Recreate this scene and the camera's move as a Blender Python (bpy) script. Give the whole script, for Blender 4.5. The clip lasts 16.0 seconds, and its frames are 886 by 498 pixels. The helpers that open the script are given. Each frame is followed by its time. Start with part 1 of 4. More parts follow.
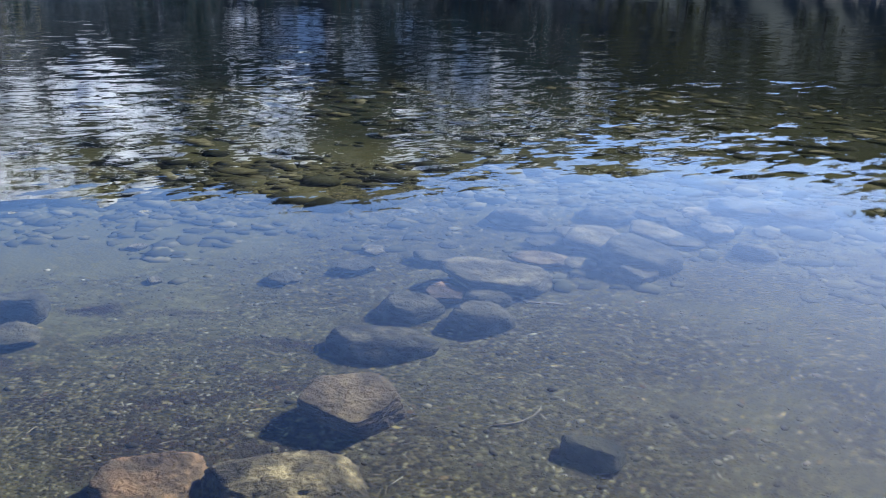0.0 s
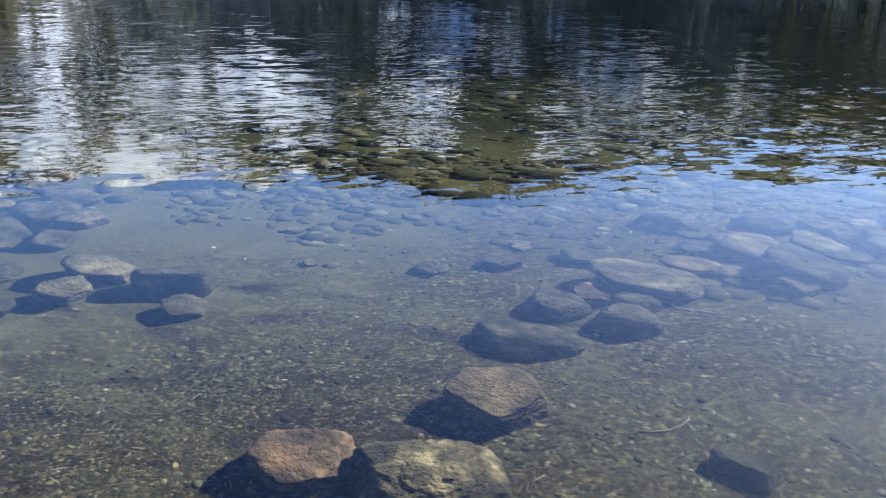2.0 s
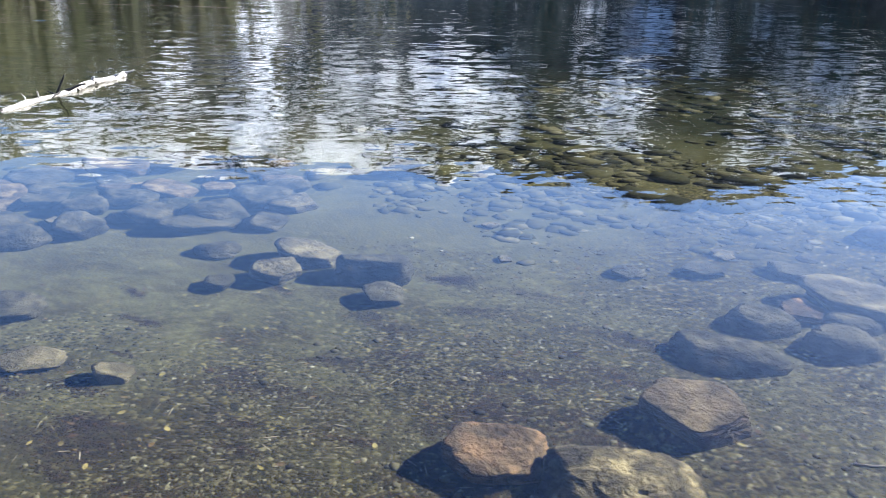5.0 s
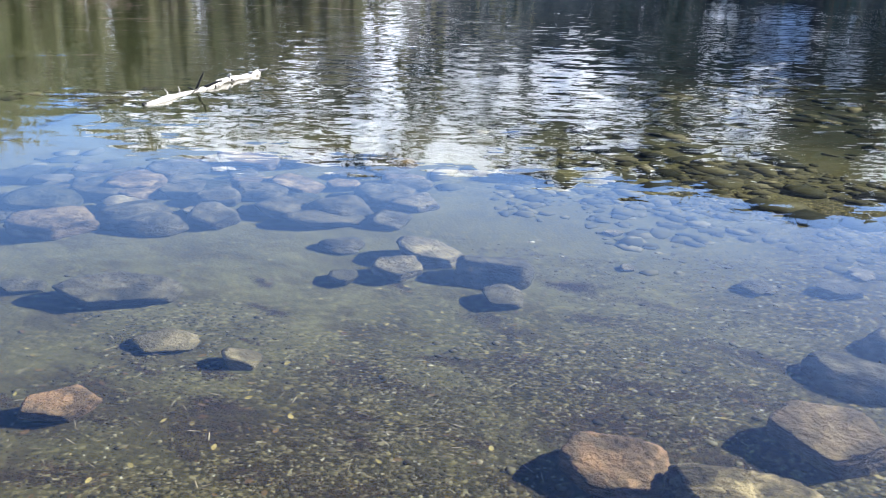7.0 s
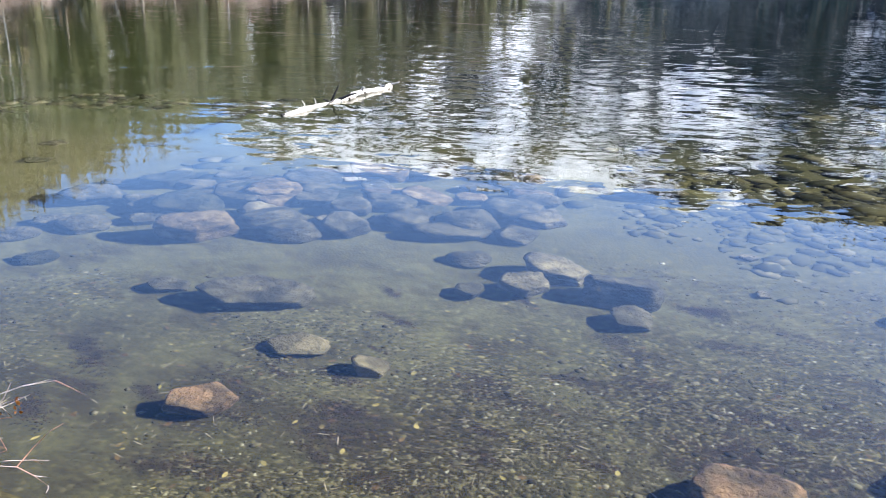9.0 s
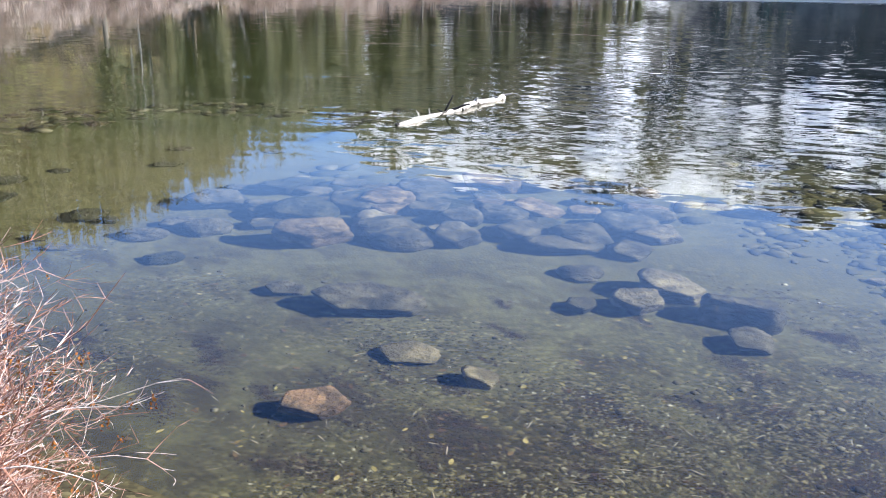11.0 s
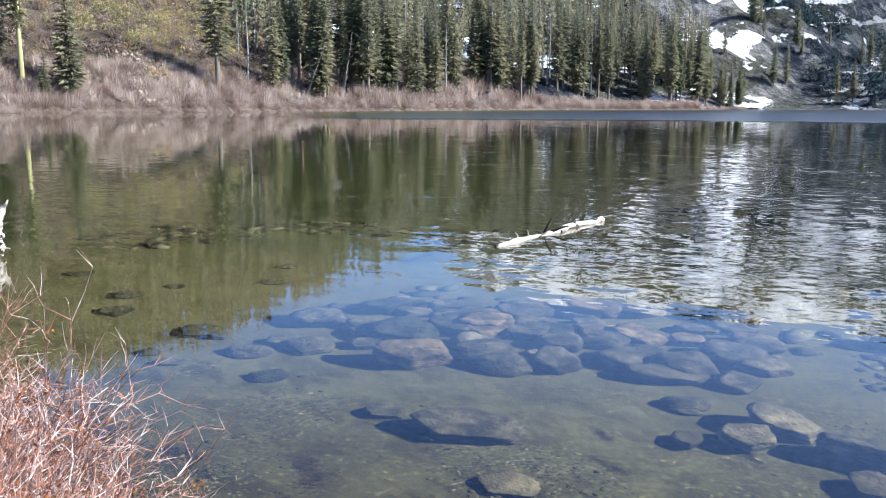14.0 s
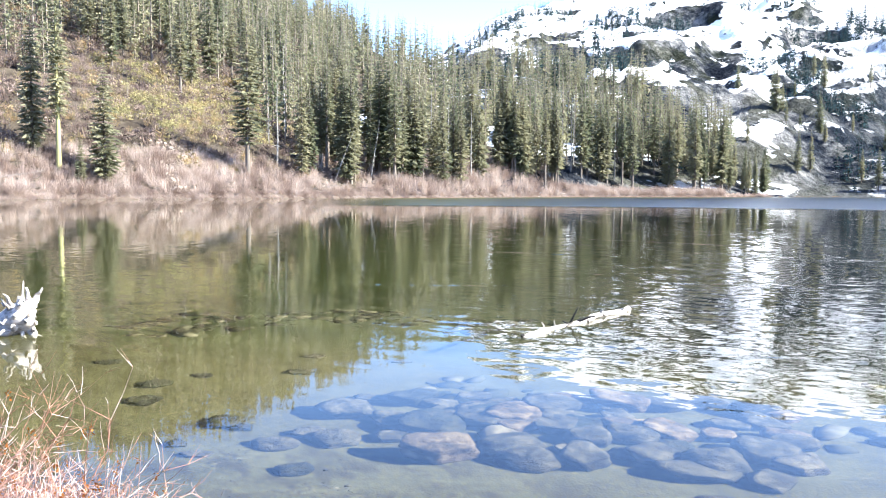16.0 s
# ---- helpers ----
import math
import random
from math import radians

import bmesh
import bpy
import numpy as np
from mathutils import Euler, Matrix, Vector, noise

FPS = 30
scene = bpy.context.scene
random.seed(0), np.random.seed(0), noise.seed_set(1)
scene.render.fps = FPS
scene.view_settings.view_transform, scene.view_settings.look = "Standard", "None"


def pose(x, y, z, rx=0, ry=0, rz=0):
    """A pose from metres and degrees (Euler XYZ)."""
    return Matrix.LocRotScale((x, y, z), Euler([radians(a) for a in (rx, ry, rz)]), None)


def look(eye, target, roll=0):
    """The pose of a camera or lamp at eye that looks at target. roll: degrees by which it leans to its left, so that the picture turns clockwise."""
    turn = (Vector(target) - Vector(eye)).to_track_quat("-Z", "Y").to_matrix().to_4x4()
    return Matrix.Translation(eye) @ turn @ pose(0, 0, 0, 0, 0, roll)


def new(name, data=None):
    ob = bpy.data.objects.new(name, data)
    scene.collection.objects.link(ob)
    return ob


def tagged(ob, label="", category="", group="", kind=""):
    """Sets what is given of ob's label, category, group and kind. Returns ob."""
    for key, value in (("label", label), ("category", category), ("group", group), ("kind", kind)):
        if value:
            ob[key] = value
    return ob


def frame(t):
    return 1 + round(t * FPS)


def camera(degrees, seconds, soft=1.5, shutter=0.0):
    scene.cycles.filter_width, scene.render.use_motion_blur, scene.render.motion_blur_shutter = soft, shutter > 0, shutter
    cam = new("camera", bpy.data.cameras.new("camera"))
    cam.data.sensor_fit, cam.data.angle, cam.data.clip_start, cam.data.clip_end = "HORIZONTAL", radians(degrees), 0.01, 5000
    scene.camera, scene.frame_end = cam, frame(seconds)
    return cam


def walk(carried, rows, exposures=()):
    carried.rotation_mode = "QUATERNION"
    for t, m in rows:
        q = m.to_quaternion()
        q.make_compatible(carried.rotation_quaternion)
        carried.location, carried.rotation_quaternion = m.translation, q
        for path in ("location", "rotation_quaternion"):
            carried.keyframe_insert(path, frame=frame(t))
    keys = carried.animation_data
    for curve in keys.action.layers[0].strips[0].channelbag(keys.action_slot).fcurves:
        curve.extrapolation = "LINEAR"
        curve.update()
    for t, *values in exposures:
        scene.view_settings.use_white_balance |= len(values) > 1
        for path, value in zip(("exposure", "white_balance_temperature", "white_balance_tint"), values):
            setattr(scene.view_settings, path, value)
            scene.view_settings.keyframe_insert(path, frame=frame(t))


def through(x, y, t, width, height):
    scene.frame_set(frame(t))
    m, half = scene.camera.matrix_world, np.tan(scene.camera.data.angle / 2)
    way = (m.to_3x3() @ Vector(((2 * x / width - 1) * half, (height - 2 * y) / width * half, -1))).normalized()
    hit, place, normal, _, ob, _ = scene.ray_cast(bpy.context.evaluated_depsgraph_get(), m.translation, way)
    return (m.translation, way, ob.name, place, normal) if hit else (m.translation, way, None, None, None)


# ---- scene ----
cam = camera(54.84, 16.0, 1.05)
PATH = [  # seconds, x, y, z, pitch, roll, yaw
    (0.0, 0.217, 0.069, 1.976, -17.89, -1.37, 0.00), (0.5, 0.201, 0.066, 1.986, -18.21, -1.56, 1.60), (1.0, 0.181, 0.065, 1.976, -18.41, -1.49, 4.06),
    (1.5, 0.159, 0.066, 1.972, -18.29, -1.52, 6.61), (2.0, 0.139, 0.058, 1.973, -18.41, -1.62, 9.77), (2.5, 0.111, 0.064, 1.966, -18.65, -1.56, 12.22),
    (3.0, 0.096, 0.060, 1.965, -18.87, -1.44, 14.30), (3.5, 0.082, 0.064, 1.970, -19.02, -1.14, 16.46), (4.0, 0.060, 0.052, 1.976, -19.03, -1.16, 18.10),
    (6.5, -0.013, 0.029, 1.967, -18.77, -1.07, 28.80), (7.0, -0.033, 0.020, 1.966, -18.84, -1.22, 30.32), (7.5, -0.054, 0.014, 1.964, -18.81, -1.25, 32.45),
    (8.0, -0.064, 0.006, 1.970, -18.62, -1.24, 34.46), (8.5, -0.079, -0.003, 1.970, -18.31, -1.41, 36.54), (9.0, -0.090, -0.015, 1.971, -18.05, -1.01, 38.61),
    (11.5, -0.137, -0.039, 1.980, -17.06, -0.49, 47.34), (12.0, -0.148, -0.044, 1.994, -16.11, -0.48, 48.57), (12.5, -0.163, -0.049, 2.000, -14.57, -0.40, 49.95),
    (13.0, -0.151, -0.068, 2.024, -13.19, 0.23, 51.21), (13.5, -0.151, -0.065, 2.032, -11.66, 0.03, 51.62), (14.0, -0.144, -0.083, 2.048, -9.76, -0.24, 52.35),
    (14.5, -0.147, -0.095, 2.060, -8.36, -0.42, 52.79), (15.0, -0.146, -0.100, 2.078, -6.81, -0.25, 53.43), (15.5, -0.124, -0.120, 2.096, -5.41, -0.61, 53.43),
    (16.0, -0.116, -0.135, 2.113, -4.03, -0.30, 54.02)]
EXPOSURES = [(0.0, 1.32, 5750, 6), (1.5, 1.34, 5800, 6), (3.0, 1.6, 5900, 6), (4.0, 1.7, 5950, 6), (9.0, 1.86, 6050, 7), (11.5, 1.68, 5950, 8), (12.5, 1.54, 5900, 8),
             (13.5, 1.43, 5920, 7), (14.0, 1.55, 5930, 7), (14.5, 1.9, 6010, 7), (15.0, 2.16, 6080, 6), (16.0, 2.42, 6180, 6)]
walk(cam, [(t, pose(x, y, z, 90 + p, r, w)) for t, x, y, z, p, r, w in PATH], EXPOSURES)

# ---- daylight ----
scene.cycles.caustics_refractive = False
SUN_BEARING, SUN_HEIGHT = 43.0, 42.0      # degrees clockwise from the y axis, degrees over the horizon
world = bpy.data.worlds.new("daylight")
scene.world = world
world.use_nodes = True
sky = world.node_tree.nodes.new("ShaderNodeTexSky")
sky.sky_type, sky.sun_disc = "NISHITA", False
sky.sun_elevation, sky.sun_rotation = radians(SUN_HEIGHT), radians(SUN_BEARING)
sky.altitude, sky.air_density, sky.dust_density, sky.ozone_density = 1600, 1.0, 2.3, 3.0
vivid = world.node_tree.nodes.new("ShaderNodeHueSaturation")
vivid.inputs["Hue"].default_value = 0.51
vivid.inputs["Saturation"].default_value = 1.08
world.node_tree.links.new(sky.outputs[0], vivid.inputs["Color"])
world.node_tree.links.new(vivid.outputs[0], world.node_tree.nodes["Background"].inputs[0])
world.node_tree.nodes["Background"].inputs[1].default_value = 0.125
sun_lamp = bpy.data.lights.new("sun", "SUN")
sun_lamp.energy, sun_lamp.angle, sun_lamp.color = 5.0, radians(0.55), (1.0, 0.95, 0.87)
sun = new("sun", sun_lamp)
toward_sun = Vector((math.sin(radians(SUN_BEARING)) * math.cos(radians(SUN_HEIGHT)),
                     math.cos(radians(SUN_BEARING)) * math.cos(radians(SUN_HEIGHT)), math.sin(radians(SUN_HEIGHT))))
sun.matrix_world = look(toward_sun * 200, (0, 0, 0))


# ---- materials ----
class Nodes:
    """Short names for the nodes of one material."""

    def __init__(self, name):
        self.mat = bpy.data.materials.new(name)
        self.mat.use_nodes = True
        self.tree = self.mat.node_tree
        self.tree.nodes.clear()
        self.out = self.tree.nodes.new("ShaderNodeOutputMaterial")

    def add(self, kind, **inputs):
        node = self.tree.nodes.new("ShaderNode" + kind)
        for key, value in inputs.items():
            self.set(node, key.replace("_", " "), value)
        return node

    def set(self, node, key, value):
        socket = node.inputs[int(key) if key.isdigit() else key]
        if isinstance(value, bpy.types.NodeSocket):
            self.tree.links.new(value, socket)
        else:
            socket.default_value = value

    def place(self):
        return self.add("NewGeometry").outputs["Position"]

    def local(self):
        return self.add("TexCoord").outputs["Object"]

    def noise(self, vector, scale, detail=4.0, rough=0.55, distort=0.0):
        return self.add("TexNoise", Vector=vector, Scale=scale, Detail=detail, Roughness=rough, Distortion=distort)

    def cells(self, vector, scale, feature="F1"):
        node = self.add("TexVoronoi", Vector=vector, Scale=scale)
        node.feature = feature
        return node

    def ramp(self, fac, *stops):
        node = self.add("ValToRGB", Fac=fac)
        band = node.color_ramp
        while len(band.elements) < len(stops):
            band.elements.new(0.5)
        for element, (at, colour) in zip(band.elements, stops):
            element.position = at
            element.color = (*colour, 1) if len(colour) == 3 else (colour[0],) * 3 + (1,)
        return node.outputs["Color"]

    def mix(self, fac, a, b, blend="MIX"):
        node = self.add("Mix")
        node.data_type, node.blend_type = "RGBA", blend
        for key, value in ((0, fac), (6, a), (7, b)):
            if isinstance(value, bpy.types.NodeSocket):
                self.tree.links.new(value, node.inputs[key])
            else:
                node.inputs[key].default_value = value if key == 0 else (*value, 1)
        return node.outputs[2]

    def math(self, op, a, b=0.0, clamp=False):
        node = self.add("Math")
        node.operation, node.use_clamp = op, clamp
        for key, value in ((0, a), (1, b)):
            if isinstance(value, bpy.types.NodeSocket):
                self.tree.links.new(value, node.inputs[key])
            else:
                node.inputs[key].default_value = value
        return node.outputs[0]

    def span(self, value, a, b, to_a=0.0, to_b=1.0):
        node = self.add("MapRange", Value=value)
        for key, number in zip((1, 2, 3, 4), (a, b, to_a, to_b)):
            node.inputs[key].default_value = number
        return node.outputs[0]

    def xyz(self, vector):
        return self.add("SeparateXYZ", Vector=vector).outputs

    def scaled(self, vector, s):
        node = self.add("Mapping", Vector=vector)
        node.inputs["Scale"].default_value = s
        return node.outputs[0]

    def bump(self, height, strength, distance, normal=None):
        node = self.add("Bump", Height=height, Strength=strength, Distance=distance)
        if normal:
            self.set(node, "Normal", normal)
        return node.outputs[0]

    def finish(self, colour, rough=0.8, normal=None, **more):
        node = self.add("BsdfPrincipled")
        for key, value in (("Base Color", colour), ("Roughness", rough), ("Normal", normal), *more.items()):
            if value is None:
                continue
            if key == "Base Color" and isinstance(value, tuple):
                value = (*value, 1)
            self.set(node, key.replace("_", " "), value)
        self.tree.links.new(node.outputs[0], self.out.inputs[0])
        return self.mat


def water_material():
    n = Nodes("lake_water")
    p = n.place()
    x, y, z = n.xyz(p)
    away = n.math("SQRT", n.math("ADD", n.math("MULTIPLY", x, x), n.math("MULTIPLY", y, y)))
    aside = n.math("DIVIDE", x, away)

    wind = n.add("VectorRotate", Vector=p, Angle=radians(-28))
    wind.rotation_type = "Z_AXIS"

    def slopes(scale, stretch, weight, detail=1.0):
        """Random slopes of ripples of one length."""
        tone = n.noise(n.scaled(wind.outputs[0], stretch), scale, detail, 0.5, 0.35).outputs["Color"]
        node = n.add("VectorMath")
        node.operation = "MULTIPLY_ADD"
        n.tree.links.new(tone, node.inputs[0])
        node.inputs[1].default_value = (weight, weight, 0)
        node.inputs[2].default_value = (-0.5 * weight, -0.5 * weight, 0)
        return node.outputs[0]

    def both(a, b, op="ADD"):
        node = n.add("VectorMath")
        node.operation = op
        n.tree.links.new(a, node.inputs[0])
        n.tree.links.new(b, node.inputs["Scale" if op == "SCALE" else 1])
        return node.outputs[0]

    # calm by the bank, rippled further out, with calm and ruffled lanes
    lanes = n.span(n.noise(n.scaled(p, (0.05, 0.16, 1)), 1.0, 2).outputs[0], 0.35, 0.65, 0.45, 1.35)
    sheltered = n.span(aside, -0.88, -0.68, 0.3, 1.0)
    strong = n.math("ADD", n.span(away, 6.5, 11.0, 0.03, 0.25), n.span(away, 13, 20, 0.0, 0.06))
    strong = n.math("MULTIPLY", n.math("MULTIPLY", strong, n.span(away, 20, 60, 1.0, 0.3)), n.math("MULTIPLY", lanes, sheltered))
    # old wakes: thin ruffled lines across the calm
    for bearing0, far0, bearing1, far1, wide in ((45.5, 37.0, 35.5, 34.5, 0.35), (61.5, 18.9, 50.0, 18.6, 0.11), (41.0, 20.2, 30.0, 20.0, 0.12), (52.0, 29.0, 46.0, 28.0, 0.2)):
        ax, ay = -far0 * math.sin(radians(bearing0)), far0 * math.cos(radians(bearing0))
        bx, by = -far1 * math.sin(radians(bearing1)), far1 * math.cos(radians(bearing1))
        long = math.hypot(bx - ax, by - ay)
        ux, uy = (bx - ax) / long, (by - ay) / long
        dx, dy = n.math("SUBTRACT", x, ax), n.math("SUBTRACT", y, ay)
        along = n.math("ADD", n.math("MULTIPLY", dx, ux), n.math("MULTIPLY", dy, uy))
        across = n.math("ABSOLUTE", n.math("SUBTRACT", n.math("MULTIPLY", dx, uy), n.math("MULTIPLY", dy, ux)))
        line = n.math("MULTIPLY", n.span(across, wide, 0.3 * wide), n.math("MULTIPLY", n.span(along, -0.5, 0.8), n.span(along, long + 0.5, long - 0.8)))
        strong = n.math("ADD", strong, n.math("MULTIPLY", line, 0.6))
    ripples = both(both(slopes(2.5, (0.6, 1.5, 1), 0.42), slopes(6.5, (0.6, 1.4, 1), 0.27)), slopes(0.9, (0.4, 0.9, 1), 0.15))
    tilt = both(ripples, strong, "SCALE")
    up = n.add("CombineXYZ", Z=1.0).outputs[0]
    node = n.add("VectorMath")
    node.operation = "NORMALIZE"
    n.tree.links.new(both(up, tilt), node.inputs[0])
    # a breeze roughens the water along the far shore
    breeze = n.math("MULTIPLY", n.span(away, 96, 112), n.math("MULTIPLY", n.span(aside, -0.9, -0.84), n.span(aside, -0.05, -0.3)))
    rough = n.math("MULTIPLY", breeze, 0.32)
    return n.finish((0.70, 0.77, 0.69), rough, node.outputs[0], IOR=1.333, Transmission_Weight=1.0)


def ground_material():
    """Gravel and silt of the lake bed, the bank, and the soil and scrub of the hills."""
    n = Nodes("lake_bed_gravel")
    p = n.place()
    x, y, z = n.xyz(p)
    fine = n.cells(n.scaled(p, (1, 1, 0.3)), 38.0)
    grain = n.ramp(n.noise(fine.outputs["Color"], 3.0, 0).outputs[0], (0.3, (0.012, 0.0098, 0.0048)), (0.45, (0.0265, 0.0218, 0.0095)),
                   (0.57, (0.0463, 0.0379, 0.0140)), (0.66, (0.0870, 0.0709, 0.0288)), (0.78, (0.1580, 0.1319, 0.0617)))
    silt = n.ramp(n.noise(p, 2.2, 6, 0.6).outputs[0], (0.3, (0.059, 0.0545, 0.026)), (0.7, (0.096, 0.088, 0.0415)))
    silt = n.mix(1.0, silt, n.ramp(n.noise(p, 34.0, 4, 0.7).outputs[0], (0.3, (0.62,)), (0.5, (1.0,)), (0.72, (1.5,))), "MULTIPLY")
    patches = n.span(n.noise(p, 0.75, 5, 0.6).outputs[0], 0.47, 0.62)
    off = n.math("MULTIPLY", z, -1.0)
    silty = n.math("MAXIMUM", n.math("MULTIPLY", patches, 0.5), n.span(off, 0.85, 1.15, 0.0, 0.75))
    calm = n.math("MAXIMUM", n.math("MULTIPLY", n.span(x, -0.6, -1.4), n.span(off, 0.46, 0.56)), n.span(x, -2.4, -3.2))
    silty = n.math("MAXIMUM", silty, n.math("MULTIPLY", calm, n.span(n.noise(p, 1.6, 5, 0.65).outputs[0], 0.3, 0.6, 0.35, 0.75)))
    bed = n.mix(silty, grain, silt)
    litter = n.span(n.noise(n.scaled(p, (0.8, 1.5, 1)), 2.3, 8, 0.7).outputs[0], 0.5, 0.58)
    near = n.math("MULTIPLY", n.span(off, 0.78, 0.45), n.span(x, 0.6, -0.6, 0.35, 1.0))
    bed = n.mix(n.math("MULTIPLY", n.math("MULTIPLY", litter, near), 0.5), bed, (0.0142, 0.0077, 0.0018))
    # bed mixed towards dark brown in the shallowest water, broken by noise
    shallow_brown = n.math("MULTIPLY", n.span(off, 0.42, 0.3), n.span(n.noise(p, 2.6, 8, 0.7).outputs[0], 0.35, 0.6, 0.1, 0.6))
    bed = n.mix(shallow_brown, bed, (0.018, 0.0125, 0.0065))
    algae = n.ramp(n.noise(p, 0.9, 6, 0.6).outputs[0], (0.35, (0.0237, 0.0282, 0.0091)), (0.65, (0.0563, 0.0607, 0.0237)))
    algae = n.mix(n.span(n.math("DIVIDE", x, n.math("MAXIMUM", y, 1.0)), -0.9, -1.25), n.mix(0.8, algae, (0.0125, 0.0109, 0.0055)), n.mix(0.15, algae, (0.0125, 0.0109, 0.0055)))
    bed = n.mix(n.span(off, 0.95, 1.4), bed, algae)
    # light lost in deep water is put into the bed as darker colour
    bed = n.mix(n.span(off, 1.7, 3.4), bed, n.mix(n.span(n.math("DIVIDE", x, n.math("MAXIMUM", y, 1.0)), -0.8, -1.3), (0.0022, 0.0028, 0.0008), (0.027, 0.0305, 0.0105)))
    soil = n.ramp(n.noise(p, 0.4, 9, 0.7).outputs[0], (0.32, (0.022, 0.017, 0.013)), (0.48, (0.045, 0.036, 0.027)),
                  (0.6, (0.07, 0.057, 0.042)), (0.72, (0.12, 0.098, 0.078)))
    # opposite shore: shade below its backlit forest put into the soil colour
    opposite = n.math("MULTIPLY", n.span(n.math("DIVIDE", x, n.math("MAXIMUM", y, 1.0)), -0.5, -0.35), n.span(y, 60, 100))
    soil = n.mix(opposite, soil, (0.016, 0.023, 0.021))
    bank = n.mix(0.15, n.ramp(n.noise(p, 3.0, 9, 0.7).outputs[0], (0.3, (0.07, 0.052, 0.043)), (0.5, (0.115, 0.088, 0.074)), (0.7, (0.18, 0.145, 0.125))), grain)
    bank = n.mix(n.math("MULTIPLY", n.span(x, -60, -30), n.span(y, 60, 30)), bank, n.mix(0.6, (0.045, 0.036, 0.024), grain))
    soil = n.mix(n.span(n.math("ADD", z, n.math("MULTIPLY", n.noise(p, 0.7, 5).outputs[0], 1.5)), 1.2, 2.6), bank, soil)
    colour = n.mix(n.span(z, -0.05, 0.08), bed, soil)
    bumps = n.math("ADD", n.math("MULTIPLY", n.math("MULTIPLY", fine.outputs["Distance"], -0.009), n.math("SUBTRACT", 1.0, silty)), n.math("MULTIPLY", n.noise(p, 9.0, 5).outputs[0], 0.01))
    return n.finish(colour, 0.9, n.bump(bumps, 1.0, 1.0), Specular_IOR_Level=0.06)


def mountain_material():
    n = Nodes("snowy_granite")
    p = n.place()
    x, y, z = n.xyz(p)
    up = n.xyz(n.add("NewGeometry").outputs["Normal"])[2]
    big = n.noise(n.scaled(p, (1, 1, 1.6)), 0.018, 9, 0.6, 0.5).outputs[0]
    small = n.noise(p, 0.11, 8, 0.66).outputs[0]
    slab = n.noise(n.scaled(p, (1, 1, 0.7)), 0.035, 6, 0.6, 0.2).outputs[0]
    chip = n.noise(p, 0.22, 9, 0.7).outputs[0]
    shade = n.math("ADD", n.math("MULTIPLY", slab, 0.65), n.math("MULTIPLY", chip, 0.35))
    rock = n.ramp(shade, (0.42, (0.012, 0.016, 0.026)), (0.47, (0.05, 0.055, 0.066)), (0.5, (0.14, 0.142, 0.145)), (0.58, (0.33, 0.32, 0.305)))
    brush = n.ramp(small, (0.35, (0.014, 0.018, 0.009)), (0.65, (0.045, 0.048, 0.022)))
    rock = n.mix(n.span(n.noise(p, 0.035, 8, 0.65).outputs[0], 0.5, 0.58, 0.0, 0.75), rock, brush)
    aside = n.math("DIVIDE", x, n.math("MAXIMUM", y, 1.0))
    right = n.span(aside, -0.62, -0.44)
    cover = n.math("ADD", n.math("ADD", n.math("MULTIPLY", big, 1.05), n.math("MULTIPLY", small, 0.54)), n.math("ADD", n.span(z, 5, 55, -0.10, 0.03), n.span(z, 85, 160, 0.0, 0.1)))
    cover = n.math("ADD", cover, n.span(up, 0.55, 0.95, -0.22, 0.06))
    snow = n.span(cover, 0.772, 0.79)
    chunk = n.noise(n.scaled(p, (1, 1, 1.3)), 0.017, 7, 0.56, 0.4).outputs[0]
    chunk = n.math("ADD", chunk, n.math("MULTIPLY", n.span(aside, -0.36, -0.24), n.span(z, 115, 155, 0.0, -0.14)))
    chunk = n.math("ADD", chunk, n.span(z, 16, 72, -0.1, 0.05))
    field = n.math("MULTIPLY", n.math("MULTIPLY", n.span(aside, -0.08, 0.0), n.span(aside, 0.2, 0.12)), n.math("MULTIPLY", n.span(z, 30, 50), n.span(z, 145, 110)))
    patchy = n.span(n.math("ADD", chunk, n.math("MULTIPLY", field, 0.08)), 0.535, 0.547)
    snow = n.math("ADD", n.math("MULTIPLY", snow, n.math("SUBTRACT", 1.0, right)), n.math("MULTIPLY", patchy, right))
    # right flank: its shade and blue haze are put into the rock colour
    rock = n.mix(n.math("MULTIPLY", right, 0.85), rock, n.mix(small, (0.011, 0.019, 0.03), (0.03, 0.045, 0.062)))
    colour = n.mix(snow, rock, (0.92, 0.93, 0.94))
    crags = n.cells(n.scaled(p, (1, 1, 0.6)), 0.11).outputs["Distance"]
    relief = n.math("ADD", n.math("ADD", n.math("MULTIPLY", small, 4.0), n.math("MULTIPLY", n.math("ADD", crags, chip), 5.0)), n.math("MULTIPLY", n.noise(p, 0.5, 6).outputs[0], 1.2))
    relief = n.math("MULTIPLY", relief, n.span(snow, 0, 1, 1.0, 0.3))
    return n.finish(colour, 0.9, n.bump(relief, 1.0, 1.6), Specular_IOR_Level=0.04)


